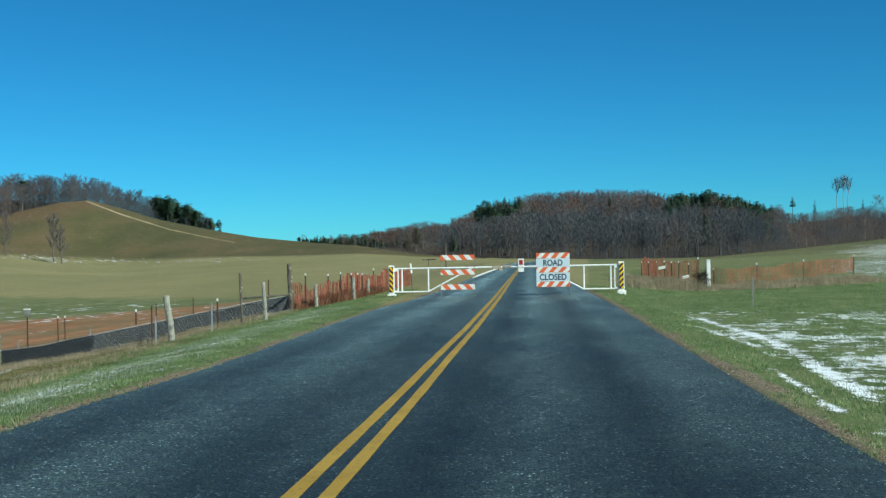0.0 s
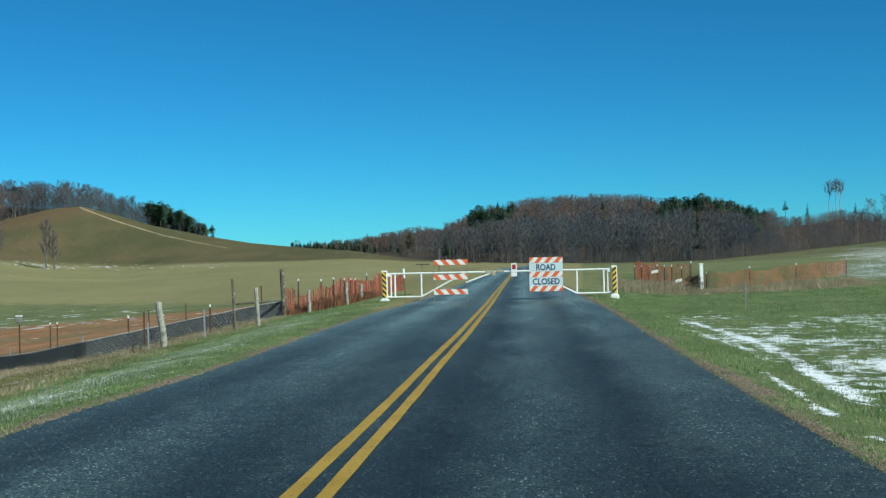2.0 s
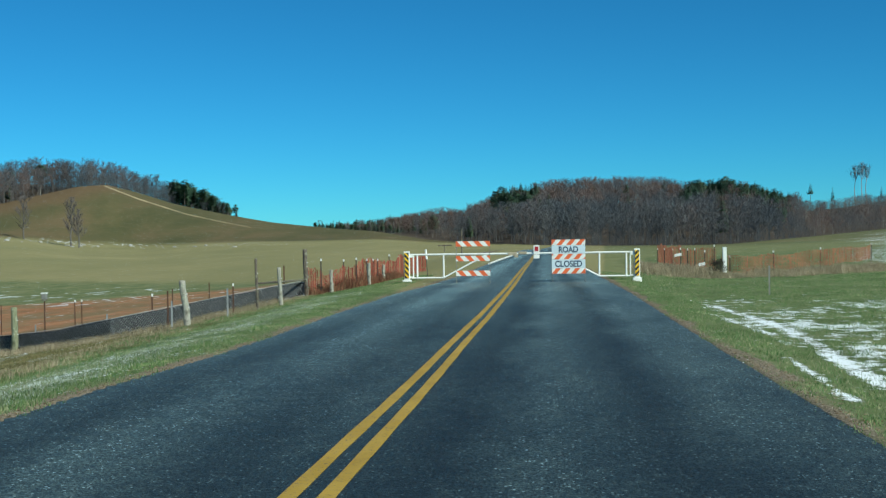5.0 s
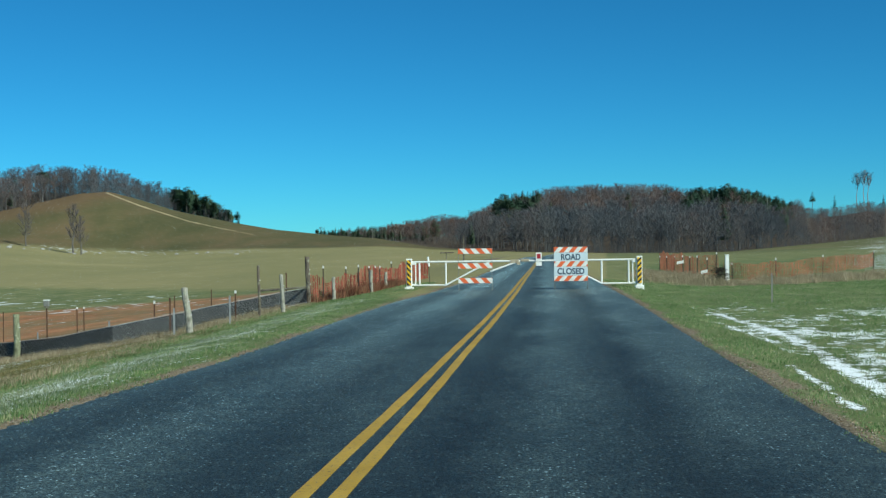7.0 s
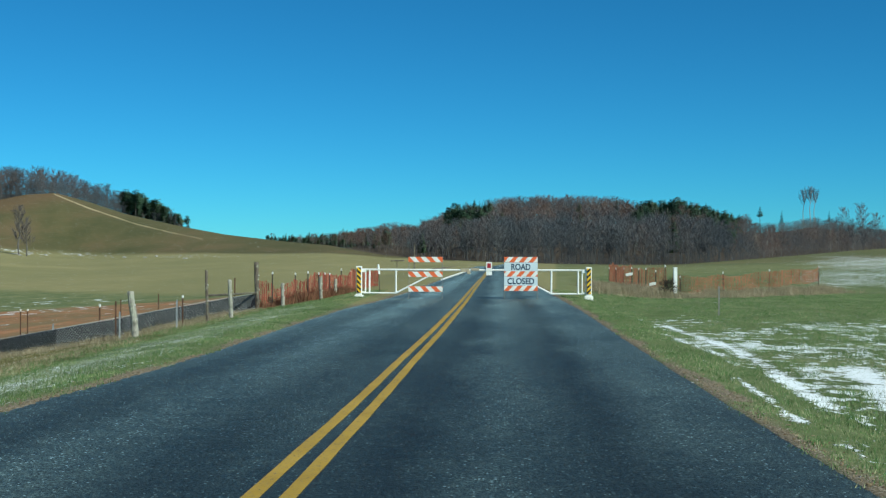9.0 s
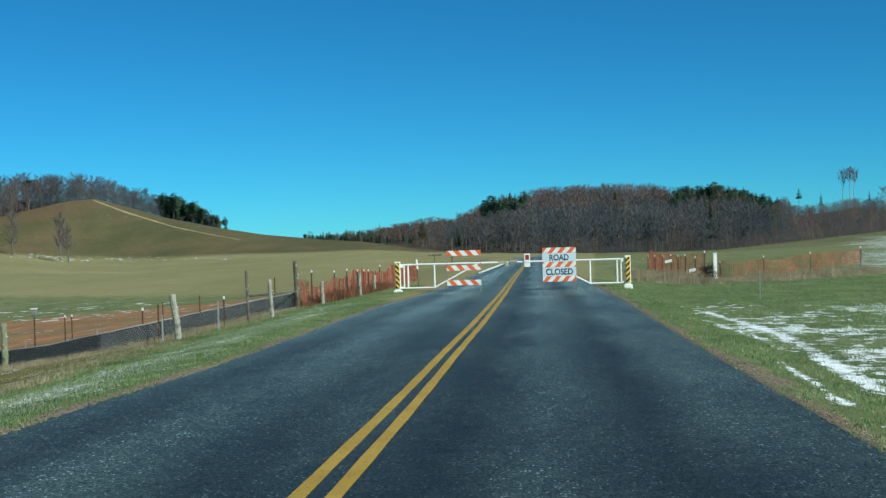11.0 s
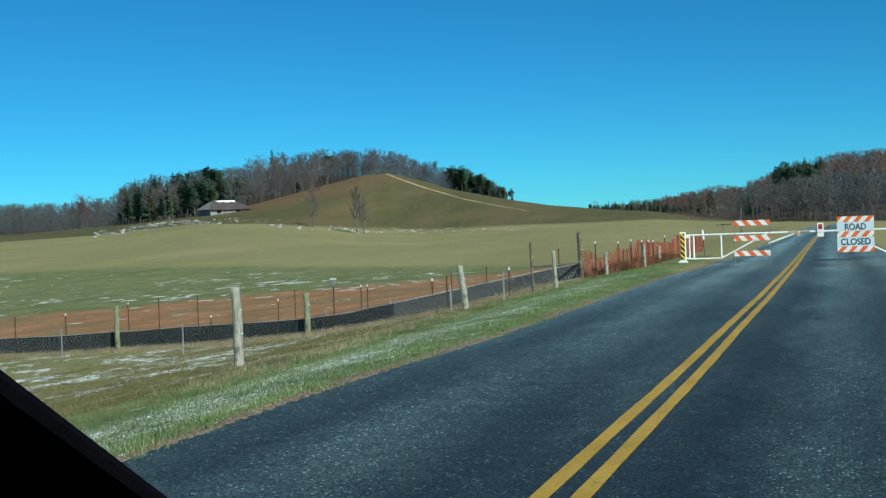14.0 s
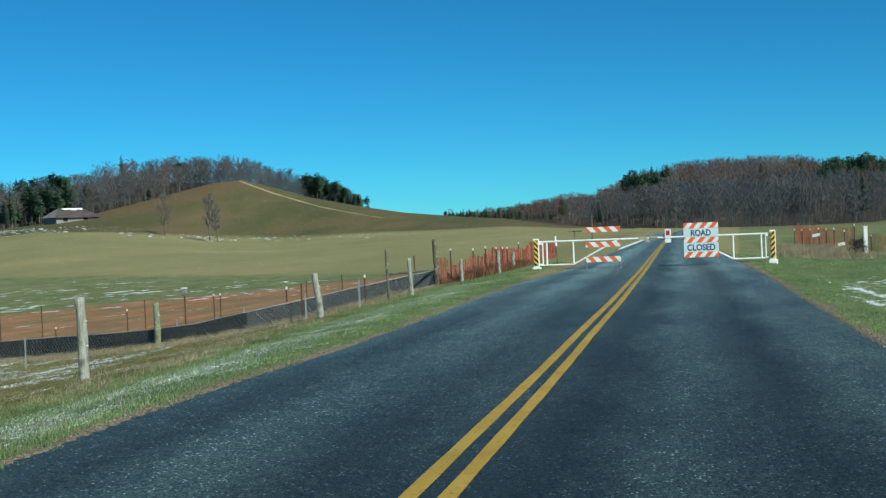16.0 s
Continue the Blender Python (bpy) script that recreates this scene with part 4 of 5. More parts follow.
def wooden_post(x, y, h, r, mat, label, lean=(0, 0), name="fence_post", square=False):
    p = thing(name, (x, y, gz(x, y) - .05), label, "post", "posts of the roadside fence")
    bm = B()
    top = (lean[0], lean[1], h + .05)
    rings = []
    for k in range(13):
        f = k / 12
        c = Vector((lean[0] * f + .007 * math.sin(f * 7 + x), lean[1] * f + .01 * math.sin(f * 5 + y), top[2] * f))
        rr = r * (1.06 - .12 * f) * (1 + .03 * math.sin(f * 17 + x * 3))
        rings.append([bm.verts.new(c + Vector((math.cos(a) * rr * (1 + random.uniform(-.07, .07)), math.sin(a) * rr * (1 + random.uniform(-.07, .07)), random.uniform(-.012, .012) if k in (0, 12) else 0)))
                      for a in (2 * math.pi * q / 12 for q in range(12))])
    for r1, r2 in zip(rings, rings[1:]):
        for q in range(12):
            bm.faces.new((r1[q], r1[(q + 1) % 12], r2[(q + 1) % 12], r2[q]))
    bm.faces.new(rings[0])
    bm.faces.new(rings[-1])
    part("stake", bm, mat, p, smooth=True)
    for z in (.45, .75):
        part("staple", box(B(), (r * .8 + lean[0] * z, -.025, z * h), (r * 1.22 + lean[0] * z, .01, z * h + .018)), CAP, p, "pale wire fastening")
    return p


def t_post(x, y, h, label="steel T-post with a white tip", lean=(0, 0), cap=True, mat=None):
    p = thing("steel_post", (x, y, gz(x, y) - .05), label, "post", "steel fence posts")
    bm = B()
    for lo, hi in (((-.019, -.004), (.019, .004)), ((-.004, .004), (.004, .034))):
        for k in range(2):
            z0, z1 = (0, (h + .05) / 2) if k == 0 else ((h + .05) / 2, h + .05)
            box(bm, (lo[0], lo[1], z0), (hi[0], hi[1], z1))
    for v in bm.verts:
        f = v.co.z / h
        v.co.x += lean[0] * f
        v.co.y += lean[1] * f
    part("stem", bm, mat or DARK_STEEL, p)
    if cap:
        part("tip", box(B(), (lean[0] - .021, lean[1] - .012, h - .035), (lean[0] + .021, lean[1] + .036, h + .045), .005), CAP, p, "white painted tip")
    return p


def at(az, d):
    return polar(az, d)


def top_of(az, d, el):
    """Height of a post's top above the ground, from the angle at which it stands against the sky."""
    x, y = polar(az, d)
    return 1.42 + d * math.tan(radians(el)) - gz(x, y)


# wooden posts along the left verge
for az, d, el, r, mat, label, lean in (
        (-27.8, 20.14, -2.37, .082, GREY_WOOD, "thick weathered grey wooden fence post with lichen", (-.03, 0)),
        (-24.6, 33.1, -2.85, .085, GREEN_WOOD, "greenish treated round fence post", (0, 0)),
        (-33.5, 40.2, -3.06, .085, GREEN_WOOD, "greenish treated round fence post", (0, 0)),
        (-16.84, 25.14, -1.79, .07, GREY_WOOD, "leaning weathered grey wooden fence post", (-.11, 0)),
        (-13.6, 30.0, -0.83, .036, BROWN_WOOD, "tall thin brown wooden pole", (-.03, 0)),
        (-12.50, 31.0, -1.26, .050, GREY_WOOD, "short pale wooden fence post", (-.04, 0)),
        (-11.30, 36.3, -0.45, .070, BROWN_WOOD, "tall dark wooden corner post", (-.03, 0))):
    x, y = at(az, d)
    wooden_post(x, y, top_of(az, d, el), r, mat, label, lean)
rail = thing("fence_rail", (*at(-13.55, 30.0), 0.0), "grey wooden rail nailed between two fence posts", "rail")
a, b = Vector((*at(-13.55, 30.0), 0)), Vector((*at(-11.35, 36.2), 0))
part("plank", bar(B(), (0, .02, 0.365), (b.x - a.x, b.y - a.y, 0.212), .028, .030, 6), BROWN_WOOD, rail)
for az, d, el, cap in ((-23.7, 33.5, -3.70, False), (-20.55, 32.0, -3.28, False), (-17.6, 30.0, -2.75, False), (-15.0, 27.5, -2.21, False), (-25.6, 36.5, -4.05, False), (-30.5, 34.0, -4.1, False), (-36.0, 40, -4.0, False)):
    x, y = at(az, d)
    t_post(x, y, top_of(az, d, el), "galvanised steel post carrying the wire mesh", cap=False, mat=STEEL)
for az, d, el in ((-23.3, 35.0, -2.44), (-18.5, 31.5, -2.38), (-17.78, 30.5, -2.27), (-14.75, 32.0, -1.98), (-12.35, 35.5, -1.20), (-29.2, 46, -3.75), (-38.0, 44, -3.3), (-35.8, 44, -3.3), (-33.0, 52, -2.95), (-31.6, 52, -2.8), (-29.8, 52, -2.75), (-26.0, 44, -3.1), (-25.2, 50, -2.75), (-22.0, 44, -2.6), (-21.7, 46, -2.6), (-17.6, 44, -2.2), (-15.9, 46, -1.95)):
    x, y = at(az, d)
    t_post(x, y, top_of(az, d, el), "thin rusty steel post in the red soil strip", cap=rng.random() < .55, mat=RUST)
bx, by = at(-23.3, 35.0)
nb = thing("post_box", (bx, by, gz(bx, by) + top_of(-23.3, 35.0, -2.44) - .10), "small dark box with a white lid on a steel post", "box")
part("case", box(B(), (-.07, -.06, .05), (.07, .06, .20), .012), DULL_STEEL, nb)
part("base", box(B(), (-.06, -.05, 0), (.06, .05, .05), .008), BROWN_WOOD, nb, "dark underside")
part("lid", box(B(), (-.08, -.07, .20), (.08, .07, .235), .008), CAP, nb, "white lid")


def run(pts, step):
    """Even points along a line of corners."""
    out = []
    for (ax, ay), (bx, by) in zip(pts, pts[1:]):
        n = max(1, int(math.hypot(bx - ax, by - ay) / step))
        out += [(ax + (bx - ax) * k / n, ay + (by - ay) * k / n) for k in range(n)]
    return out + [pts[-1]]


def silt_fence():
    f = tagged(new("silt_fence"), "black fabric silt fence backed with pale wire mesh", "fence")
    pts = run(SILT, .35)

    def high(x, y):
        d, az = math.hypot(x, y), math.degrees(math.atan2(x, y))
        return min(.62, max(.34, 1.42 + d * math.tan(radians(float(prof(SILT_TOP, az)))) - gz(x, y)))
    tops = [gz(x, y) + high(x, y) + .015 * math.sin(k * .7) for k, (x, y) in enumerate(pts)]
    v, fa = [], []
    for k, (x, y) in enumerate(pts):
        j = .008 * math.sin(k * 1.9)
        for z in (gz(x, y) - .06, gz(x, y) + .5 * high(x, y), tops[k]):
            v.append((x + j, y + j, z))
            v.append((x + j + .012, y + j + .012, z))
    for k in range(len(pts) - 1):
        for q in range(2):
            for s in range(2):
                a = k * 6 + q * 2 + s
                fa.append((a, a + 6, a + 8, a + 2))
        a = k * 6 + 4
        fa.append((a, a + 6, a + 7, a + 1))
    mesh("fabric", v, fa, FABRIC, f)
    v, fa = [], []

    def wire(p, q, w=.006):
        p, q = Vector(p), Vector(q)
        d = (q - p).normalized()
        s1 = d.cross(Vector((0, 0, 1)) if abs(d.z) < .9 else Vector((1, 0, 0))).normalized()
        s2 = d.cross(s1)
        o = len(v)
        for e in (p, q):
            for k in range(3):
                a = 2.094 * k
                v.append(e + s1 * (w * math.cos(a)) + s2 * (w * math.sin(a)))
        fa.extend([(o + k, o + (k + 1) % 3, o + 3 + (k + 1) % 3, o + 3 + k) for k in range(3)])

    def off(x, y):
        n = math.hypot(x, y - 5)
        return -x / n * .12, (5 - y) / n * .12
    fine = run(SILT, .072)
    n = len(fine)
    for k in range(n - 6):
        x, y = fine[k]
        x2, y2 = fine[k + 6]
        g1, g2 = gz(x, y), gz(x2, y2)
        wire((x + off(x, y)[0], y + off(x, y)[1], g1 + high(x, y) + .02), (x2 + off(x2, y2)[0], y2 + off(x2, y2)[1], g2 + .04), .0029 if x > -18 else .0026)
        if k % 2 == 0:
            wire((x + off(x, y)[0], y + off(x, y)[1], g1 + .04), (x2 + off(x2, y2)[0], y2 + off(x2, y2)[1], g2 + high(x2, y2) + .02), .0023 if x > -18 else .0021)
    for top in (False, True):
        for k in range(0, n - 3, 3):
            (x, y), (x2, y2) = fine[k], fine[k + 3]
            wire((x + off(x, y)[0], y + off(x, y)[1], gz(x, y) + (high(x, y) + .02 if top else .05)), (x2 + off(x2, y2)[0], y2 + off(x2, y2)[1], gz(x2, y2) + (high(x2, y2) + .02 if top else .05)), .006)
    mesh("wire_mesh", v, fa, WIRE, f, "pale galvanised wire mesh")
    return f


silt_fence()


def netting(name, pts, h0, h1, label, cell=.075, seed=3, ragged=.10, holes=.22, rise=(0, 0), mat=None, thin=.0105):
    """Plastic safety netting: strands up and across, sagging between posts."""
    f = tagged(new(name), label, "fence")
    r = random.Random(seed)
    fine = run(pts, cell)
    v, fa = [], []

    def strand(p, q, w):
        p, q = Vector(p), Vector(q)
        d = (q - p).normalized()
        s = d.cross(Vector((0.1, 1, 0))).normalized() * w
        n = d.cross(s).normalized() * w * .5
        o = len(v)
        v.extend([p - s, p + s, p + n, q - s, q + s, q + n])
        fa.extend([(o, o + 1, o + 4, o + 3), (o + 1, o + 2, o + 5, o + 4), (o + 2, o, o + 3, o + 5)])
    rows = int((h1 - h0) / cell) + 1
    top = [h1 + ragged * (math.sin(k * cell + seed) + .5 * math.sin(k * cell * 3.3) + r.gauss(0, .35)) for k in range(len(fine))]
    off = [(r.uniform(-.03, .03), r.uniform(-.03, .03)) for _ in fine]

    def pt(k, q):
        x, y = fine[k]
        return (x + off[k][0], y + off[k][1], gz(x, y) + h0 + rise[0] + (rise[1] - rise[0]) * k / len(fine) + (top[k] - h0) * q / (rows - 1) - .07 * abs(math.sin(k * cell * 1.3)))
    for k in range(len(fine)):
        for q in range(rows - 1):
            if r.random() > holes:
                strand(pt(k, q), pt(k, q + 1), thin)
        if k + 1 < len(fine):
            for q in range(rows):
                if r.random() > holes:
                    strand(pt(k, q), pt(k + 1, q), thin)
    mesh("net", v, fa, mat or ORANGE_NET, f, "faded orange plastic mesh")
    return f


netting("orange_netting", [at(-11.2, 36.8), at(-9.6, 39.0), at(-8.2, 41.5), at(-6.9, 46.0), at(-5.6, 52.0)], .05, .80, "torn faded orange safety netting beside the gate")
for az, d, el in ((-10.59, 37.2, -0.89), (-9.51, 39.2, -0.94), (-8.91, 40, -0.87), (-8.4, 41, -0.93), (-8.1, 41.8, -0.94), (-7.88, 42.4, -0.94), (-7.33, 44.5, -0.74), (-6.87, 46.5, -0.85), (-6.5, 48, -.8)):
    t_post(*at(az, d), top_of(az, d, el), "steel T-post with a white tip holding orange netting")
for az, d, h in ((-10.1, 37.0, .72), (-8.3, 39.8, .75), (-7.6, 42.6, .6)):
    wooden_post(*at(az, d), h, .055, GREY_WOOD, "short pale grey wooden stub post")
# white sleeved marker by the left netting
mx, my = at(-5.50, 40.2)
mk = thing("marker_post", (mx, my, gz(mx, my)), "slim leaning marker stake with a white sleeve by the netting", "post")
part("stake", bar(B(), (.03, 0, -.05), (-.035, 0, 1.0), .012), DARK_STEEL, mk)
part("sleeve", bar(B(), (-.005, 0, .70), (-.036, 0, 1.03), .034), WHITE, mk, "white plastic sleeve")

# right-hand fence
netting("orange_netting", [at(5.5, 62.0), at(6.2, 54.0), at(7.3, 48.5), at(8.2, 46.0)], .15, .98, "faded orange safety netting on steel posts by the verge", .062, 5, .05, .25, mat=BROWN_NET, thin=.0055)
netting("orange_netting", [at(8.5, 45.0), at(9.4, 44.5), at(10.85, 46.0), at(13.0, 48.0), at(15.1, 52.0)], .25, .82, "sagging orange netting along the field fence", .050, 8, .04, .20, (-.12, .18), BROWN_NET, .0060)
for az, d, el in ((5.5, 61.5, -.65), (5.85, 57, -.66), (6.19, 54, -.66), (6.6, 51.5, -.63), (6.9, 50, -.66), (7.25, 48.6, -.65), (7.7, 47.2, -.75), (8.14, 46.2, -.50), (8.86, 45, -1.0), (10.82, 46, -.80), (12.9, 48, -.68), (15.08, 52, -.5)):
    t_post(*at(az, d), top_of(az, d, el), "steel fence post holding orange netting", lean=(rng.uniform(-.04, .04), 0))
wp = thing("white_post", (*at(8.62, 43.8), gz(*at(8.62, 43.8))), "white painted square post at the fence corner", "post")
part("stake", box(B(), (-.065, -.065, -.05), (.065, .065, 1.02), .012), WHITE, wp)
part("cap", box(B(), (-.075, -.075, 1.02), (.075, .075, 1.05), .008), WHITE, wp)
for az, d, z, w in ((6.45, 51.2, .62, .30), (7.55, 46.8, .33, .26)):
    x, y = at(az, d)
    t = thing("white_tag", (x, y - .12, gz(x, y) + z), "small white plastic scrap caught on the netting", "scrap")
    bm = B()
    box(bm, (-w / 2, -.012, -.05), (w / 2, .012, .07), .01)
    for q in bm.verts:
        q.co.y += .03 * math.sin(q.co.x * 18)
        q.co.z += .05 * math.sin(q.co.x * 9 + 1)
    part("sheet", bm, CAP, t)
for az, d, el in ((10.65, 31.0, -1.48), (18.12, 34.5, -0.70)):
    t_post(*at(az, d), top_of(az, d, el), "thin bare steel post in the grass", cap=False, mat=DULL_STEEL)
# distant pole and sign seen edge-on past the barricade
px, py = at(-3.85, 95.0)
pole = thing("utility_stake", (px, py, gz(px, py)), "dark thin pole in the field beyond the gate", "pole")
part("stake", bar(B(), (0, 0, -.1), (0, 0, 2.3), .06, .05), BROWN_WOOD, pole)
part("arm", bar(B(), (-1.9, 0, .95), (-.8, 0, .97), .055, .05), BROWN_WOOD, pole)
part("arm_stake", bar(B(), (-1.4, 0, -.1), (-1.4, 0, .97), .03), BROWN_WOOD, pole)

# ---- barn and stones on the hill ----
bx, by = at(-28.45, 505)
barn = thing("barn", (bx, by, gz(bx, by) - .3), "low whitewashed barn with a hipped weathered roof and patches of snow", "barn", rz=52)
L, W2, H1, H2 = 8.8, 6.2, 2.0, 5.4
part("wall", box(B(), (-L, -W2, -1), (L, W2, H1), .05), BARN_WALL, barn)
o = 1.0
v = [(-L - o, -W2 - o, H1 - .3), (L + o, -W2 - o, H1 - .3), (L + o, W2 + o, H1 - .3), (-L - o, W2 + o, H1 - .3), (-L * .62, 0, H2), (L * .55, 0, H2)]
v += [(a, b, c - .25) for a, b, c in v[:4]]
roof = mesh("roof", v, [(0, 1, 5, 4), (1, 2, 5), (2, 3, 4, 5), (3, 0, 4), (0, 6, 7, 1), (1, 7, 8, 2), (2, 8, 9, 3), (3, 9, 6, 0), (9, 8, 7, 6)], [BARN_ROOF, BARN_HIP], barn, "dark weathered hipped roof, paler on one end")
# hip end gets the paler material: sunlight put into its colour
roof.data.polygons[3].material_index = 1
snow_edge = [(-4.2, -0.35), (-2.6, -1.5), (-1.0, -0.9), (0.8, -1.9), (2.6, -1.0), (4.2, -1.5), (4.9, -0.3), (1.5, -0.12), (-2.0, -0.12)]
slope = (H2 - H1 + .3) / (W2 + o)
v = [(a, b, H2 + b * slope + .03) for a, b in snow_edge] + [(a, b, H2 + b * slope + .16) for a, b in snow_edge]
k = len(snow_edge)
mesh("roof_snow", v, [tuple(range(k, 2 * k))] + [(q, (q + 1) % k, k + (q + 1) % k, k + q) for q in range(k)], SNOW, barn, "melting snow on the roof slope")
# flat panels on the wall, coloured dark for the shade inside doorways
for x in (-6, 2.5, 7):
    part("doorway_panel", box(B(), (x, -W2 - .03, 0), (x + 1.9, -W2 + .02, 1.9)), HOLE, barn, "dark panel painted as an unlit doorway")
sr = random.Random(11)


def rock_mesh(seed):
    r = random.Random(seed)
    bm = B()
    bmesh.ops.create_icosphere(bm, subdivisions=1, radius=1)
    for q in bm.verts:
        q.co = Vector((q.co.x * r.uniform(.7, 1.2), q.co.y * r.uniform(.6, 1.1), q.co.z * r.uniform(.3, .6)))
    me = bpy.data.meshes.new("boulder")
    bm.to_mesh(me)
    bm.free()
    me.materials.append(STONE)
    return me


rocks = [rock_mesh(k) for k in range(5)]
for k in range(80):
    u = sr.random()
    if u < .55:
        az = sr.uniform(-34.5, -27.6)
        el = float(np.interp(az, [-34.5, -31, -28], [.12, .5, .62])) + sr.uniform(-.12, .14)
    else:
        az = sr.uniform(-27.6, -14.5)
        el = float(np.interp(az, [-27.6, -25.4, -23.3, -21.4, -17, -14.5], [.5, .22, -.02, -.17, -.31, -.25])) + sr.gauss(0, .05)
    lo, hi = 250.0, 560.0
    for _ in range(30):
        m = (lo + hi) / 2
        x, y = polar(az, m)
        if math.degrees(math.atan2(gz(x, y) - 1.42, m)) < el:
            lo = m
        else:
            hi = m
    x, y = polar(az, lo)
    s = sr.uniform(.3, .85) * (1.5 if sr.random() < .15 else 1)
    ob = new("boulder", rocks[k % 5])
    ob.matrix_world = pose(x, y, gz(x, y) + .1 * s, 0, 0, sr.uniform(0, 360)) @ Matrix.Diagonal((s, s, s, 1))
    tagged(ob, "pale weathered field stone lying in the pasture", "stone", "field stones")

# ---- grass ----


def tufts(name, spots, mat, label, w=.006):
    """spots: x, y, height, bend. Four blades to a tuft, all in one mesh."""
    s = np.array(spots)
    r = np.random.RandomState(5)
    n = len(s)
    z = ground_height(s[:, 0], s[:, 1])
    V = []
    for k in range(4):
        a = r.uniform(0, 2 * np.pi, n)
        base = np.stack([s[:, 0] + r.normal(0, .03, n), s[:, 1] + r.normal(0, .03, n), z - .01], 1)
        side = np.stack([np.cos(a), np.sin(a) * .4, 0 * a], 1) * w * (1 + s[:, 2:3] * 3)
        lean = np.stack([r.normal(0, .35, n), r.normal(0, .35, n), np.ones(n)], 1) * s[:, 2:3] * r.uniform(.6, 1.1, (n, 1))
        V.append(np.stack([base - side, base + side, base + lean], 1))
    V = np.concatenate(V).reshape(-1, 3)
    me = bpy.data.meshes.new(name)
    me.vertices.add(len(V))
    me.vertices.foreach_set("co", V.ravel())
    me.loops.add(len(V))
    me.loops.foreach_set("vertex_index", np.arange(len(V)))
    me.polygons.add(len(V) // 3)
    me.polygons.foreach_set("loop_start", np.arange(0, len(V), 3))
    me.update(calc_edges=True)
    me.materials.append(mat)
    return tagged(new(name, me), label, "grass", kind="stuff")


def scatter(n, x0, x1, y0, y1, hgt, seed, skip=.44, keep=None):
    r = np.random.RandomState(seed)
    x, y = r.uniform(x0, x1, n), y0 + (y1 - y0) * r.uniform(0, 1, n) ** 1.5
    c = cover(x, y)
    ok = (c["snow"] + r.normal(0, .08, n) < skip) & (c["gravel"] + r.uniform(-.3, .3, n) < .6)
    if keep is not None:
        ok &= keep(x, y)
    h = hgt * (.55 + .5 * r.uniform(0, 1, n) + .35 * wob(x, y, 1.1) + .45 * np.clip(wob(x + 9, y, 3.7), 0, 1))
    return np.stack([x, y, np.clip(h, .02, None), 0 * x], 1)[ok]


tufts("verge_grass", np.concatenate([scatter(42000, -7.4, -4.0, 5, 45, .048, 1), scatter(95000, 2.25, 17, 6, 46, .054, 2)]), GRASS, "short green and straw-coloured verge grass", .0050)
near_silt = np.array(run(SILT, .05))
r9 = np.random.RandomState(9)
dry = near_silt[r9.randint(0, len(near_silt), 14000)] + r9.normal(0, .45, (14000, 2))
dry = dry[(dry[:, 0] < -7.5)]
dry_b = np.concatenate([scatter(60000, -19, -6.5, 8, 38, .052, 4, .40), scatter(24000, -34, -12, 16, 44, .052, 14, .42)])
fl = np.array(run([at(5.4, 57), at(6.4, 49), at(7.4, 44.5), at(8.5, 42.6), at(10.8, 44.5), at(13, 46.6), at(15.5, 51)], .05))
dry_c = fl[r9.randint(0, len(fl), 22000)] + r9.normal(0, .55, (22000, 2))
dry_d = np.array(run([(-6.9, 12), (-7.5, 25), (-7.2, 36)], .05))
dry_d = dry_d[r9.randint(0, len(dry_d), 5000)] + r9.normal(0, .3, (5000, 2))


def tall(p, lo, hi):
    return np.stack([p[:, 0], p[:, 1], r9.uniform(lo, hi, len(p)), 0 * p[:, 0]], 1)


tufts("dry_grass", np.concatenate([tall(dry, .08, .24), tall(dry_c, .08, .42) * np.array((1, 1, 1, 1)) * np.stack([np.ones(len(dry_c)), np.ones(len(dry_c)), .65 + .5 * wob(dry_c[:, 0], dry_c[:, 1], 1.7), np.ones(len(dry_c))], 1), tall(dry_d[:1500], .05, .13)]), DRY, "tall straw-coloured dead grass along the fences", .0045)
tufts("frosted_grass", np.concatenate([scatter(30000, 3.3, 15, 6, 30, .03, 16, 9.0, lambda x, y: cover(x, y)["snow"] > .36), scatter(34000, -7.0, -4.8, 5, 36, .036, 6, 9.0, lambda x, y: cover(x, y)["snow"] > .22)]), FROST, "frosted blades standing in thin snow on the verge", .005)
tufts("field_grass", dry_b, OLIVE, "matted olive grass between the verge and the silt fence", .0045)
lw = np.array(run([at(-11.1, 36.4), at(-9.6, 38.6), at(-8.2, 41.1), at(-6.9, 45.5)], .05))
lw = lw[r9.randint(0, len(lw), 3600)] + r9.normal(0, .16, (3600, 2))
tufts("dead_weeds", tall(lw, .12, .55) * np.stack([np.ones(3600), np.ones(3600), .65 + .45 * wob(lw[:, 0], lw[:, 1], 1.9), np.ones(3600)], 1), WEED, "rust-brown dead weeds tangled in the orange netting", .006)
# dark bush at the corner post
hb = thing("bush", (*at(8.30, 43.2), gz(*at(8.30, 43.2))), "dark leafless bush at the foot of the white post", "bush")
v, f, m = bare_tree(random.Random(21), .46, 40, 900, .62, low=.02, leaves=7000)
ob = mesh("twigs", v * np.array((1.25, 0.9, 1.35)), f, [BROWN_WOOD, DARK_TWIG, DARK_TWIG], hb)
ob.data.polygons.foreach_set("material_index", m)


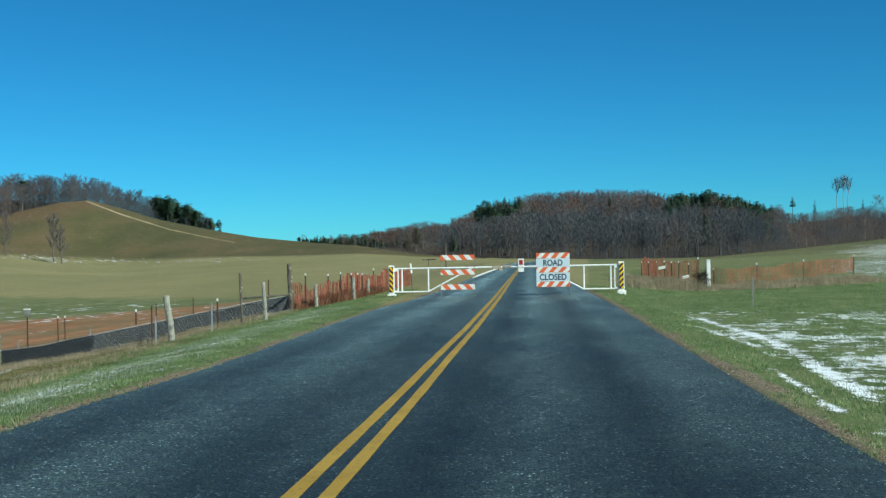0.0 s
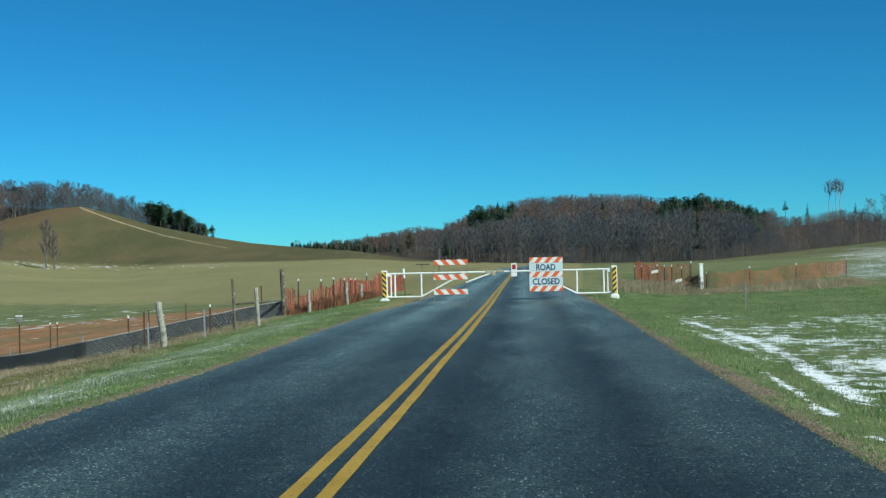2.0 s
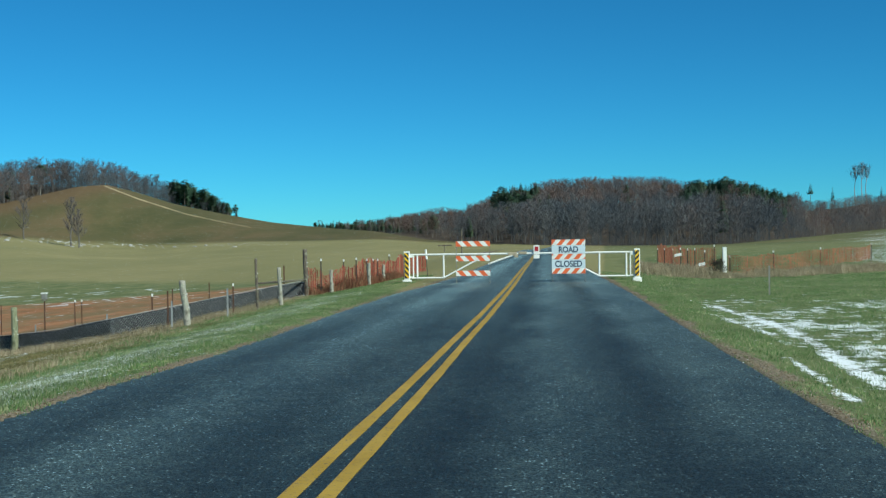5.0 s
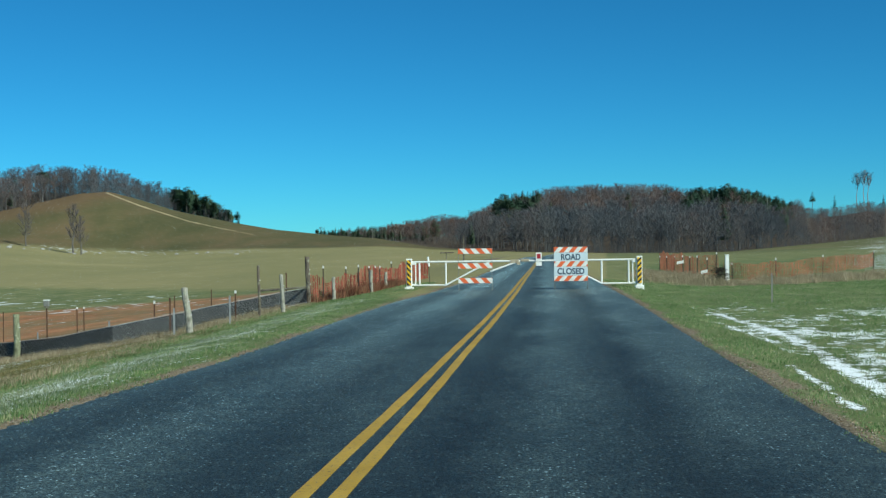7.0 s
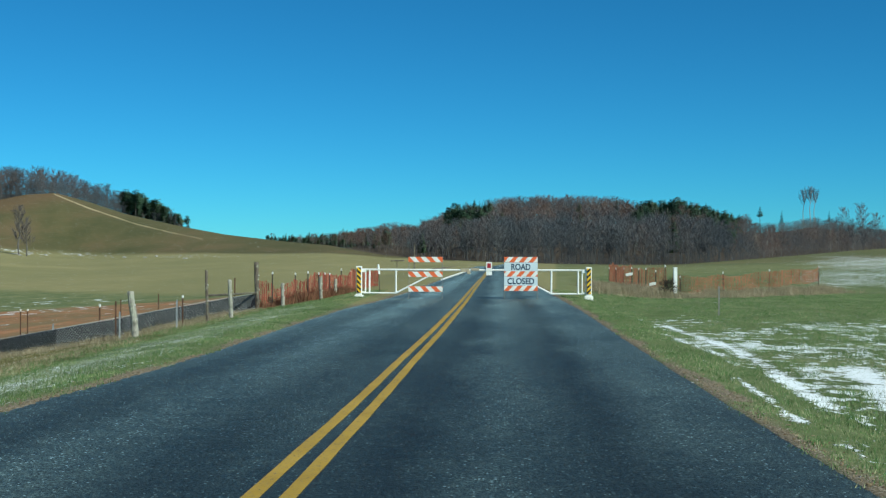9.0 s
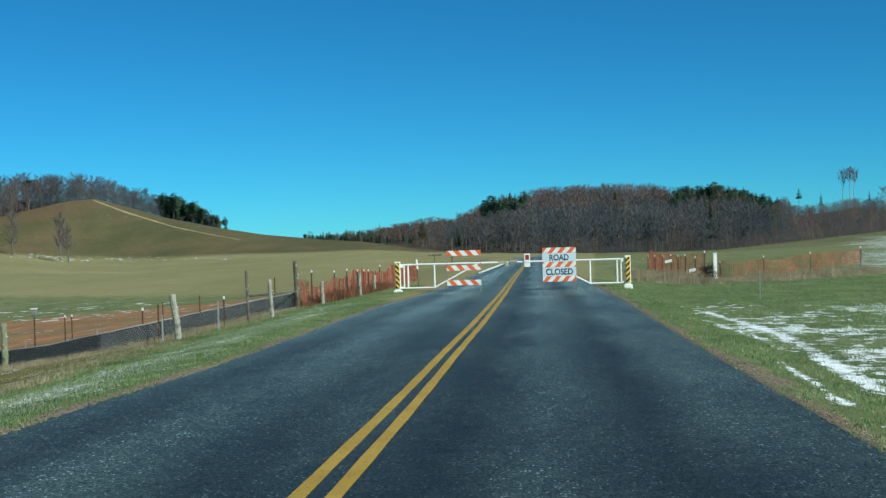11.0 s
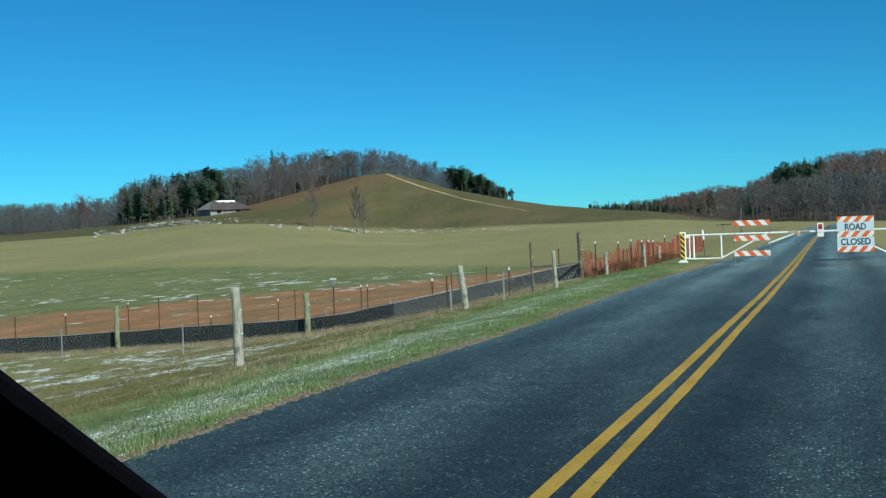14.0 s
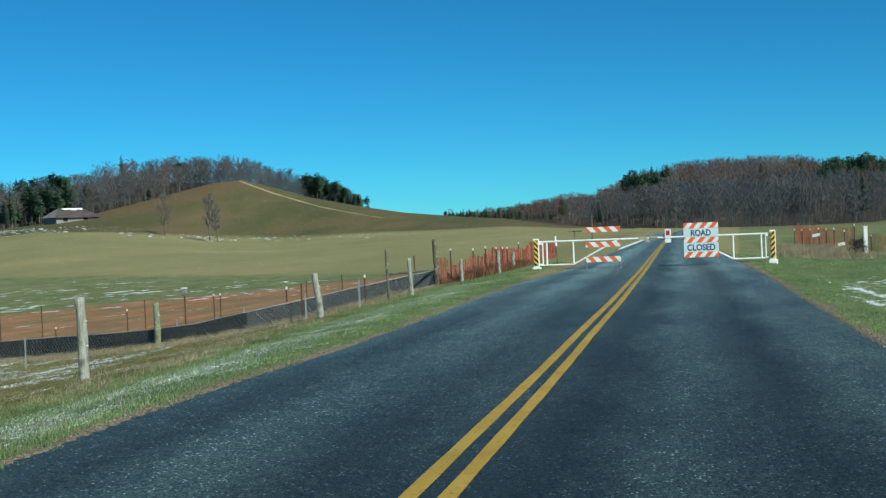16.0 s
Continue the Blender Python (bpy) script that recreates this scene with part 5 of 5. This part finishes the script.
def litter(name, n, mat, label, seed, size):
    """Small stones and dead leaves along the pavement's edges."""
    r = np.random.RandomState(seed)
    side = r.uniform(0, 1, n) < .5
    y = 5 + 38 * r.uniform(0, 1, n) ** 1.6
    x = np.where(side, edge_l(y) - np.abs(r.normal(.02, .16, n)), edge_r(y) + np.abs(r.normal(.02, .17, n)))
    z = ground_height(x, y) + .006
    V, F = [], []
    for k in range(n):
        a, w = r.uniform(0, 6.3), size * r.uniform(.4, 1.5)
        c = np.array((x[k], y[k], max(z[k], -.03)))
        o = len(V)
        for q in range(4):
            V.append(tuple(c + (math.cos(a + q * 1.57) * w, math.sin(a + q * 1.57) * w * .7, -.004)))
        V.append(tuple(c + (0, 0, w * .35)))
        F += [(o + q, o + (q + 1) % 4, o + 4) for q in range(4)]
    return tagged(mesh(name, V, F, mat), label, "litter", kind="stuff")


litter("edge_gravel", 3000, PEBBLE, "small pale stones along the pavement edge", 3, .007)
litter("dead_leaves", 1900, LEAF, "dead brown leaves along the pavement edge", 4, .013)

# ---- the car that carries the camera ----
car = thing("car", (.36, .2, 0.0), "red car seen from the driver's seat, dark pillar and red bonnet", "car")


def bonnet():
    bm = B()
    n, k = 24, 16
    grid = []
    for j in range(k + 1):
        row = []
        y = .75 + 1.15 * j / k
        for i in range(n + 1):
            u = -1 + 2 * i / n
            x = u * (.74 - .05 * (j / k) ** 2)
            z = 1.027 + .012 * u - .03 * abs(u) ** 2.4 - .02 * (j / k) - .16 * (j / k) ** 5
            row.append(bm.verts.new((x, y, z)))
        grid.append(row)
    for j in range(k):
        for i in range(n):
            bm.faces.new((grid[j][i], grid[j][i + 1], grid[j + 1][i + 1], grid[j + 1][i]))
    bmesh.ops.solidify(bm, geom=bm.faces[:], thickness=.02)
    return part("bonnet", bm, CAR_RED, car, "glossy red bonnet", smooth=True)


bonnet()


def pillar():
    """The windscreen pillar beside the driver, a slanting padded beam."""
    a, b = Vector((-0.353, 1.129, 1.028)), Vector((-0.250, 0.269, 1.528))
    d = (b - a).normalized()
    a, b = a - d * .35, b + d * .25
    out = Vector((-1, -.25, 0)).normalized()
    nrm = d.cross(out).normalized()
    bm = B()
    rings = []
    for p in (a, a.lerp(b, .33), a.lerp(b, .66), b):
        ring = []
        for s, t in ((.010, 0), (.013, .006), (.03, .012), (.30, .03), (.34, .0), (.30, -.03), (.03, -.012), (.013, -.006)):
            ring.append(bm.verts.new(p + out * s + nrm * t - Vector((.36, .2, 0))))
        rings.append(ring)
    for r1, r2 in zip(rings, rings[1:]):
        for i in range(8):
            bm.faces.new((r1[i], r1[(i + 1) % 8], r2[(i + 1) % 8], r2[i]))
    bm.faces.new(rings[0])
    bm.faces.new(rings[-1])
    return part("windscreen_pillar", bm, TRIM, car, "black padded windscreen pillar")


pillar()

part("dashboard", box(B(), (-.66, .42, .55), (.66, .78, .90), .04), TRIM, car, "black dashboard")


def loft(bm, sections):
    """A closed skin through rings of equal length."""
    rings = [[bm.verts.new(p) for p in sec] for sec in sections]
    n = len(rings[0])
    for r1, r2 in zip(rings, rings[1:]):
        for i in range(n):
            bm.faces.new((r1[i], r1[(i + 1) % n], r2[(i + 1) % n], r2[i]))
    bm.faces.new(rings[0])
    bm.faces.new(rings[-1])
    return bm


def hull(y, w, top, low):
    return [(-w * .90, y, low), (-w, y, low + .14), (-w, y, (low + top) / 2 + .05), (-w * .97, y, top - .05), (-w * .88, y, top),
            (w * .88, y, top), (w * .97, y, top - .05), (w, y, (low + top) / 2 + .05), (w, y, low + .14), (w * .90, y, low)]


part("front_body", loft(B(), [hull(y, w, top, low) for y, w, top, low in ((.80, .82, .80, .22), (1.2, .83, .80, .22), (1.7, .82, .76, .24), (1.95, .76, .66, .28), (2.06, .66, .56, .34))]), CAR_RED, car, "red wings and nose")
part("tub", loft(B(), [hull(y, w, top, low) for y, w, top, low in ((-1.6, .82, .50, .22), (-.4, .84, .42, .2), (.78, .83, .42, .2))]), TRIM, car, "dark floor pan and sills")
part("rear_body", loft(B(), [hull(y, w, top, low) for y, w, top, low in ((-2.35, .70, .78, .38), (-2.28, .78, .92, .30), (-1.9, .82, .97, .24), (-1.55, .83, .96, .22))]), CAR_RED, car, "red tail")
for sx in (-1, 1):
    for y0, y1 in ((-.42, .74), (-1.52, -.46)):
        d = part("door", box(B(), (sx * .80, y0, .30), (sx * .85, y1, .98), .02), CAR_RED, car)
        part("handle", box(B(), (sx * .85, y0 + .12, .84), (sx * .875, y0 + .28, .87), .006), CAR_RED, d)
    for y in (-1.35, 1.28):
        wh = part("wheel", bar(B(), (sx * .70, y, .33), (sx * .80, y, .33), .20, None, 24), STEEL, car, "grey steel wheel")
        bm = B()
        ring = []
        for k in range(28):
            a = 2 * math.pi * k / 28
            ring.append([bm.verts.new((sx * x, y + r * math.cos(a), .335 + r * math.sin(a))) for x, r in ((.64, .20), (.64, .30), (.66, .33), (.81, .33), (.83, .30), (.83, .20))])
        for k in range(28):
            r1, r2 = ring[k], ring[(k + 1) % 28]
            for i in range(6):
                bm.faces.new((r1[i], r1[(i + 1) % 6], r2[(i + 1) % 6], r2[i]))
        part("tyre", bm, TRIM, wh, "black rubber tyre")
    part("rear_pillar", bar(B(), (sx * .74, -2.0, .95), (sx * .58, -1.45, 1.56), .05), CAR_RED, car, "red rear pillar")
    part("door_pillar", bar(B(), (sx * .81, -.45, .95), (sx * .60, -.50, 1.56), .03), TRIM, car, "black door pillar")
    part("headlight", box(B(), (sx * .50 - .13, 1.93, .58), (sx * .50 + .13, 2.04, .70), .03), BOARD_GREY, car, "clear headlight")
part("windscreen_pillar", bar(B(), (.70, .92, .92), (.57, -.52, 1.56), .035), TRIM, car, "black padded windscreen pillar")
bm = B()
grid = []
for j in range(9):
    y = -1.62 + 1.12 * j / 8
    grid.append([bm.verts.new((-.60 + 1.2 * i / 8, y, 1.60 - .05 * (2 * i / 8 - 1) ** 2 - .04 * (2 * j / 8 - 1) ** 2)) for i in range(9)])
for j in range(8):
    for i in range(8):
        bm.faces.new((grid[j][i], grid[j][i + 1], grid[j + 1][i + 1], grid[j + 1][i]))
bmesh.ops.solidify(bm, geom=bm.faces[:], thickness=.03)
part("roof", bm, CAR_RED, car, "red roof panel", smooth=True)
